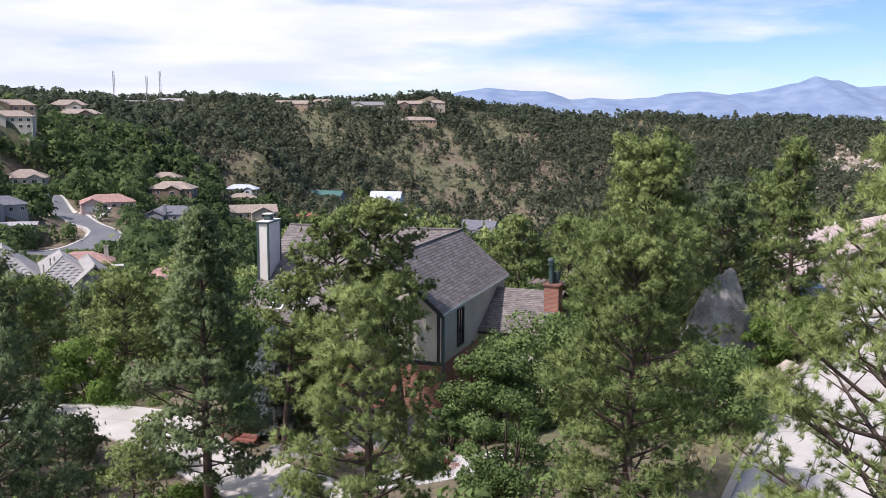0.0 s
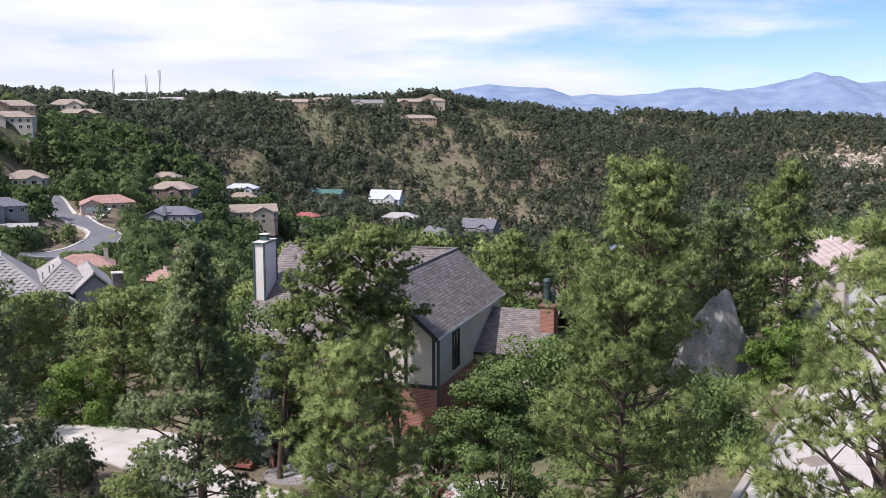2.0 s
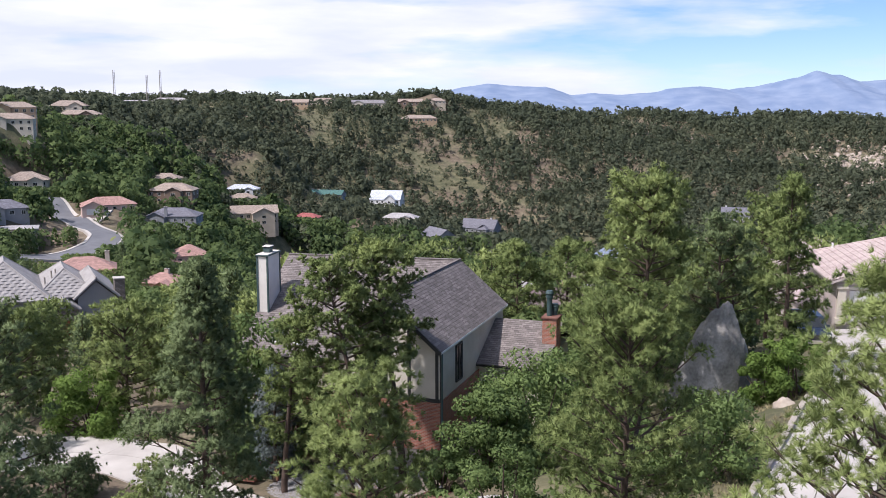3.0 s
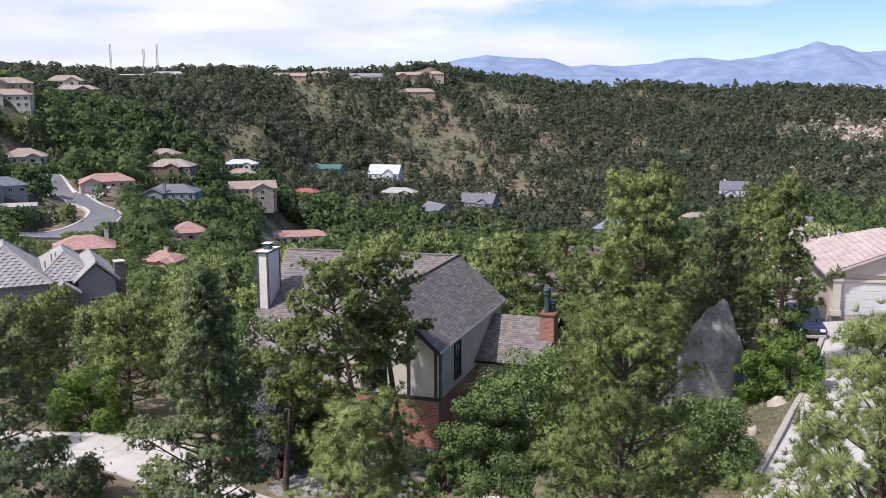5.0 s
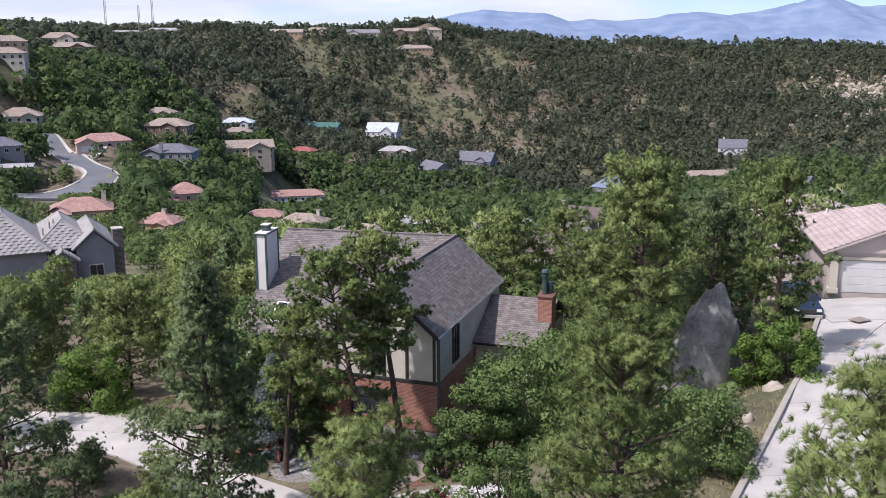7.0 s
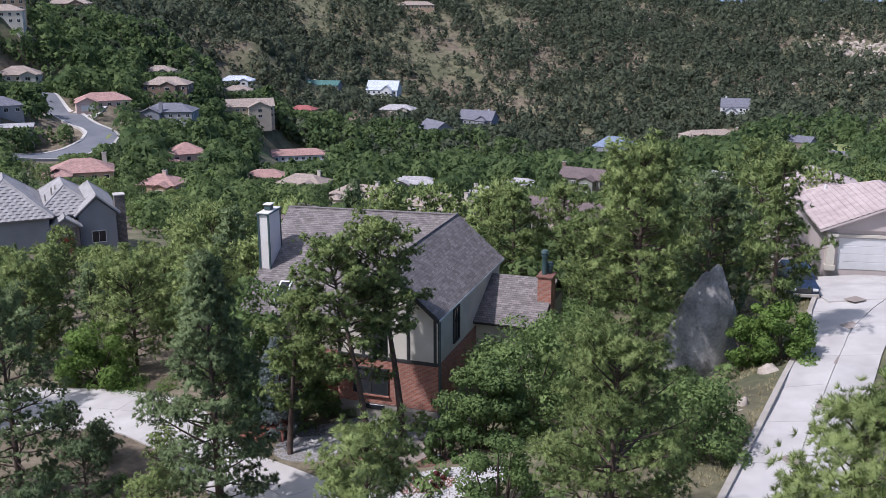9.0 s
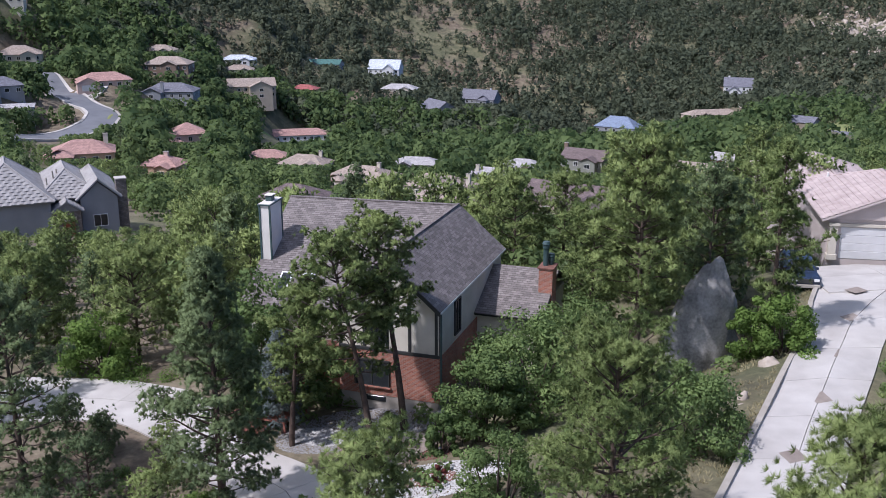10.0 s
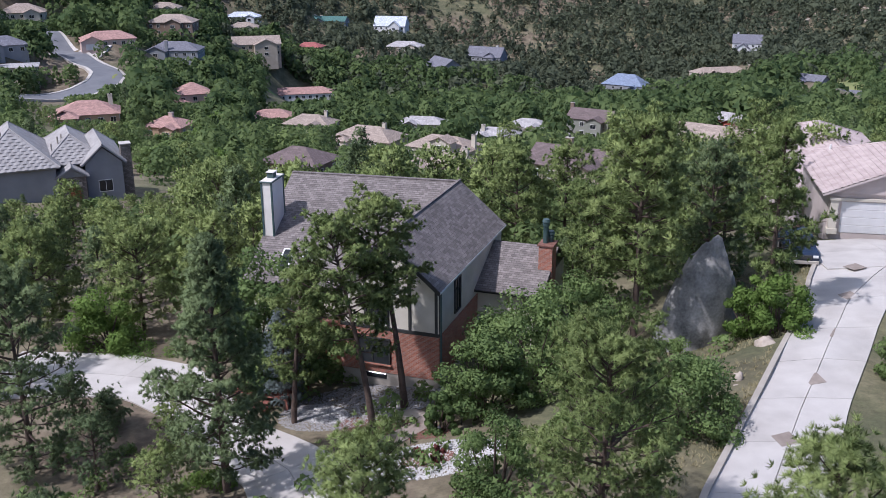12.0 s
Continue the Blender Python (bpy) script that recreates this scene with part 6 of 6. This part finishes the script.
def garage_house():
    h = empty("house", pose(33.5, 66.5, -1.5, 0, 0, -10), "rose stucco house with barrel tile roof and white garage", "house", "neighbouring houses")
    wm = WALLS["rose"]
    # garage wing, gable to the front
    box("wall", -6.2, 3.4, 0, 11.0, -1.0, 3.0, wm, h)
    hip_tiles(h, -6.8, 4.0, -0.7, 12.0, 3.0, 2.2, M_TILE_ROSE, wm, True)
    bm = bmesh.new()
    tri = [(-6.2, 3.0), (3.4, 3.0), (-1.4, 4.9)]
    a = [bm.verts.new((x, -0.05, z)) for x, z in tri]
    b = [bm.verts.new((x, 0.2, z)) for x, z in tri]
    bm.faces.new(a), bm.faces.new(b)
    for i in range(3):
        bm.faces.new((a[i], a[(i + 1) % 3], b[(i + 1) % 3], b[i]))
    bmesh.ops.recalc_face_normals(bm, faces=bm.faces)
    part("gable_wall", bm, wm, h)
    for i in range(4):
        box("garage_panel", -5.3, 2.5, -0.03, 0.05, 0.02 + i * 0.58, 0.59 + i * 0.58, M_GARAGE, h, "white garage door panel", 0.02)
    box("lintel", -5.9, 3.1, -0.14, 0.0, 2.4, 2.62, WALLS["cream"], h)
    for x in (-5.85, 3.05):
        c = box("column", x - 0.28, x + 0.28, -0.4, 0.1, 0.4, 2.5, WALLS["cream"], h, "pale stucco column")
        box("plinth", x - 0.36, x + 0.36, -0.48, 0.1, 0, 0.4, WALLS["cream"], c)
        box("capital", x - 0.38, x + 0.38, -0.5, 0.1, 2.5, 2.7, WALLS["cream"], c)
    # main body behind
    box("wall", -6.4, 3.5, 9.0, 37.2, -10.0, -0.6, wm, h)
    hip_tiles(h, -7.0, 4.2, 8.4, 38.0, -0.6, 2.3, M_TILE_ROSE, wm)
    box("wall", 3.4, 12.4, 8.0, 18.4, -4.0, 2.95, wm, h)
    hip_tiles(h, 2.6, 13.0, 3.0, 19.0, 2.95, 2.0, M_TILE_ROSE, wm)
    box("wall", 3.6, 12.4, 3.6, 8.0, -1.0, 3.0, wm, h)
    for x in (-6.0, -4.8):
        window_unit(h, (x, 8.97, -2.6), (1, 0, 0), 0.8, 1.6, (0, -1, 0), M_WHITE)
    bm = bmesh.new()
    bmesh.ops.create_cone(bm, cap_ends=True, segments=10, radius1=0.08, radius2=0.08, depth=0.7, matrix=Matrix.Translation((-4.6, 9.5, 4.0)))
    part("roof_vent", bm, M_WHITE, h)


garage_house()


def stone_house():
    """The neighbour with grey tile roofs, stone chimney and red-brown door."""
    h = empty("house", pose(-52.5, 135.5, -18.2, 0, 0, 25), "grey tile-roofed house with stone chimney and red-brown door", "house", "neighbouring houses")
    wm, st = WALLS["grey"], M_STONE
    box("wall", -14.0, 5.4, 0, 13.0, -3.0, 5.2, wm, h)
    box("wall", -13.2, -3.2, -3.6, 11.0, -3.0, 5.6, wm, h)
    hip_tiles(h, -14.0, -2.6, -4.4, 12.0, 5.6, 4.8, M_TILE_GREY, wm, False, 0.9, 0.55)
    hip_tiles(h, -5.0, 4.0, -1.6, 14.0, 5.2, 3.4, M_TILE_GREY, wm, False, 0.9, 0.55)
    hip_tiles(h, 0.2, 6.4, -2.4, 12.0, 5.0, 2.8, M_TILE_GREY, wm, True, 0.9, 0.55)
    box("wall", 0.8, 5.8, -1.9, 3.0, -3.0, 5.0, wm, h)
    # entry gable in stone
    hip_tiles(h, -3.4, 1.0, -4.2, 4.0, 3.9, 1.5, M_TILE_GREY, wm, True, 0.9, 0.55)
    box("entry_wall", -3.0, 0.6, -3.7, 0.1, -1.0, 3.95, st, h, "dark stone entry wall", 0.02)
    box("entry_arch", -2.3, 0.0, -3.82, -3.66, 2.5, 3.1, M_KERB, h)
    d = box("door", -1.9, -0.3, -3.8, -3.66, 0, 2.5, surface("red_wood", (0.22, 0.05, 0.02), (0.34, 0.10, 0.05), 2, 0.4, 0.2), h, "red-brown wooden double door", 0.01)
    for i in range(4):
        box("panel", -1.75, -0.45, -3.83, -3.79, 0.15 + i * 0.6, 0.6 + i * 0.6, d.data.materials[0], d, bevel=0.02)
    box("step", -3.0, 0.9, -5.4, -3.6, -0.6, 0.05, M_CONCRETE, h)
    c = box("chimney", 5.9, 7.3, -0.8, 0.8, -3.0, 7.2, st, h, "tall dark stone chimney", 0.02)
    box("chimney_cap", 5.8, 7.4, -0.9, 0.9, 7.2, 7.35, M_CONCRETE, c)
    window_unit(h, (5.81, 1.4, 1.6), (0, 1, 0), 1.0, 2.4, (1, 0, 0), M_WHITE)
    window_unit(h, (2.4, -1.93, 1.0), (1, 0, 0), 1.8, 1.6, (0, -1, 0), M_WHITE)
    for x, y, z in ((-2.2, 2.6, 8.0), (-3.2, 1.0, 7.4), (-9.5, 1.0, 9.6), (-1.6, 4.0, 8.0)):
        bm = bmesh.new()
        bmesh.ops.create_cone(bm, cap_ends=True, segments=10, radius1=0.12, radius2=0.12, depth=1.0, matrix=Matrix.Translation((x, y, z)))
        part("roof_vent", bm, M_KERB, h)


stone_house()


def parked_car():
    """A dark blue pickup or utility car, standing nose to the drive."""
    c = empty("car", pose(23.3, 61.5, ground(23.3, 61.5) + 0.1, 0, 0, -8), "dark blue utility vehicle parked on the driveway", "car")
    paint = surface("dark_blue_paint", (0.015, 0.025, 0.05), (0.03, 0.045, 0.08), 1, 0.25, 0)
    prof = [(-2.3, 0.45), (-2.35, 0.95), (-2.2, 1.08), (-1.15, 1.15), (-0.45, 1.75), (1.6, 1.78), (2.2, 1.15), (2.3, 0.5)]
    bm = bmesh.new()
    a, b = [bm.verts.new((-0.92 + (0.12 if z > 1.2 else 0), y, z)) for y, z in prof], [bm.verts.new((0.92 - (0.12 if z > 1.2 else 0), y, z)) for y, z in prof]
    bm.faces.new(a), bm.faces.new(b)
    for i in range(len(prof)):
        j = (i + 1) % len(prof)
        bm.faces.new((a[i], a[j], b[j], b[i]))
    bmesh.ops.recalc_face_normals(bm, faces=bm.faces)
    bmesh.ops.bevel(bm, geom=list(bm.edges), offset=0.05, segments=2, affect="EDGES")
    part("body", bm, paint, c)
    slab("windscreen", [(-0.72, -1.12, 1.2), (0.72, -1.12, 1.2), (0.66, -0.52, 1.70), (-0.66, -0.52, 1.70)], 0.03, M_GLASS, c)
    for s in (-1, 1):
        bm = box_bm(s * 0.83 - 0.02, s * 0.83 + 0.02, -0.35, 1.5, 1.2, 1.62)
        part("side_window", bm, M_GLASS, c)
        box("headlight", s * 0.68 - 0.16, s * 0.68 + 0.16, -2.4, -2.28, 0.82, 0.98, M_WHITE, c)
        box("mirror", s * 1.02 - 0.1, s * 1.02 + 0.1, -0.75, -0.6, 1.12, 1.28, paint, c)
        for y in (-1.45, 1.4):
            bm = bmesh.new()
            bmesh.ops.create_cone(bm, cap_ends=True, segments=20, radius1=0.38, radius2=0.38, depth=0.24, matrix=Matrix.Translation((s * 0.84, y, 0.38)) @ Matrix.Rotation(math.pi / 2, 4, "Y"))
            w = part("wheel", bm, M_TIMBER, c)
            bm = bmesh.new()
            bmesh.ops.create_cone(bm, cap_ends=True, segments=16, radius1=0.23, radius2=0.2, depth=0.27, matrix=Matrix.Translation((s * 0.84, y, 0.38)) @ Matrix.Rotation(math.pi / 2, 4, "Y"))
            part("rim", bm, M_KERB, w)
    box("bumper", -0.9, 0.9, -2.45, -2.25, 0.42, 0.62, M_KERB, c)
    box("grille", -0.45, 0.45, -2.39, -2.3, 0.7, 0.98, M_TIMBER, c)


parked_car()


def masts():
    for x, y, hgt in ((-270, 815, 30), (-243, 815, 26), (-232, 815, 30)):
        m = empty("radio_mast", pose(x, y, 10), "thin lattice radio mast on the ridge", "mast", "masts")
        bm = bmesh.new()
        for k in range(3):
            th = 2.1 * k
            box_bm(math.cos(th) * .8 - .12, math.cos(th) * .8 + .12, math.sin(th) * .8 - .12, math.sin(th) * .8 + .12, 0, hgt, bm=bm)
        for k in range(int(hgt / 2)):
            box_bm(-0.7, 0.7, -0.5, 0.5, k * 2, k * 2 + 0.15, bm=bm)
        part("lattice", bm, M_KERB, m)


masts()


def patch(name, cx, cy, rx, ry, mat, label, category, up=0.12):
    """A tract of grass following the ground, with an uneven edge."""
    co, fc = [(cx, cy, ground(cx, cy) + up)], []
    rings, n = 7, 40
    for r in range(1, rings + 1):
        for i in range(n):
            th = 2 * math.pi * i / n
            k = r / rings * (1 + 0.22 * noise.noise((math.cos(th) * 1.3 + cx, math.sin(th) * 1.3, 0.7)))
            x, y = cx + rx * k * math.cos(th), cy + ry * k * math.sin(th)
            co.append((x, y, ground(x, y) + (up if r < rings else -0.3)))
    for i in range(n):
        fc.append((0, 1 + i, 1 + (i + 1) % n))
        for r in range(rings - 1):
            a = 1 + r * n
            fc.append((a + i, a + n + i, a + n + (i + 1) % n, a + (i + 1) % n))
    tagged(finish(name, co, fc, mat, smooth=True), label, category, kind="structure")


patch("meadow", 203, 482, 42, 48, M_MEADOW, "open yellow-green meadow at the foot of the hill", "meadow", 0.5)
patch("lawn", -92, 456, 12, 10, M_LAWN, "small green lawn beside the long white house", "lawn", 0.4)
patch("lawn", -114, 347, 5, 11, M_MEADOW, "strip of grass inside the road's bend", "lawn", 0.4)
patch("lawn", 120, 578, 16, 8, M_LAWN, "green lawn before the blue-roofed house", "lawn", 0.4)


def wooden_deck():
    d = empty("deck", pose(-9.6, 49.2, -5.0, 0, 0, -20), "low red-stained wooden deck with steps by the house", "deck")
    for i in range(14):
        box("plank", -1.7, 1.7, -1.3 + i * 0.19, -1.3 + i * 0.19 + 0.175, 0.42, 0.46, M_DECK, d, bevel=0.006)
    for x in (-1.6, 1.6):
        for y in (-1.2, 1.2):
            box("post", x - 0.06, x + 0.06, y - 0.06, y + 0.06, -0.5, 0.42, M_DECK, d, bevel=0.01)
    for k in range(2):
        box("step", -0.7, 0.7, -1.65 - 0.3 * k, -1.36 - 0.3 * k, 0.1 - 0.17 * k, 0.27 - 0.17 * k, M_DECK, d, bevel=0.01)


wooden_deck()


def garden_lights():
    g = None
    for x, y in ((-0.2, 42.6), (0.9, 43.6), (-1.6, 42.0)):
        z = ground(x, y)
        e = empty("garden_light", pose(x, y, z), "small dark metal path light in the mulch", "garden light", "path lights")
        bm = bmesh.new()
        bmesh.ops.create_cone(bm, cap_ends=True, segments=8, radius1=0.02, radius2=0.02, depth=0.5, matrix=Matrix.Translation((0, 0, 0.22)))
        part("post", bm, M_TIMBER, e)
        bm = bmesh.new()
        bmesh.ops.create_cone(bm, cap_ends=True, segments=10, radius1=0.12, radius2=0.03, depth=0.1, matrix=Matrix.Translation((0, 0, 0.5)))
        part("shade", bm, M_TIMBER, e)


garden_lights()


def garden_path():
    """The brown path that winds from the drive to the side of the house, and the bed of red barberries in white gravel."""
    mid = [(-3.6, 41.6), (-2.6, 42.6), (-1.2, 44.2), (0.4, 46.6), (1.5, 48.4), (2.6, 49.8)]
    lt = [(x - 0.55, y + 0.35) for x, y in mid]
    rt = [(x + 0.55, y - 0.35) for x, y in mid]
    l2, r2 = [along(lt, i / 14) for i in range(15)], [along(rt, i / 14) for i in range(15)]
    tagged(strip("path", l2, r2, 0.06, M_DIAMOND, None, 0.2), "brown concrete path winding up beside the house", "path", kind="structure")
    stones("mulch", 7, (-0.7, 39.9), (1.3, 0.9), 1400, 0.06, M_MULCH, "dark red mulch round bed in the white gravel")
    red = foliage("barberry_leaves", (0.10, 0.03, 0.03), (0.22, 0.07, 0.06), 0.3)
    for i, (x, y) in enumerate(((-1.2, 40.3), (-0.2, 40.3), (-0.3, 39.5))):
        put(leafy("shrub", 70 + i, 0.55, 0.32, red, 700, 0.045, 12, 0.05, label="small dark red barberry in the mulch bed", group="shrubs", category="shrub"), x, y)


garden_path()
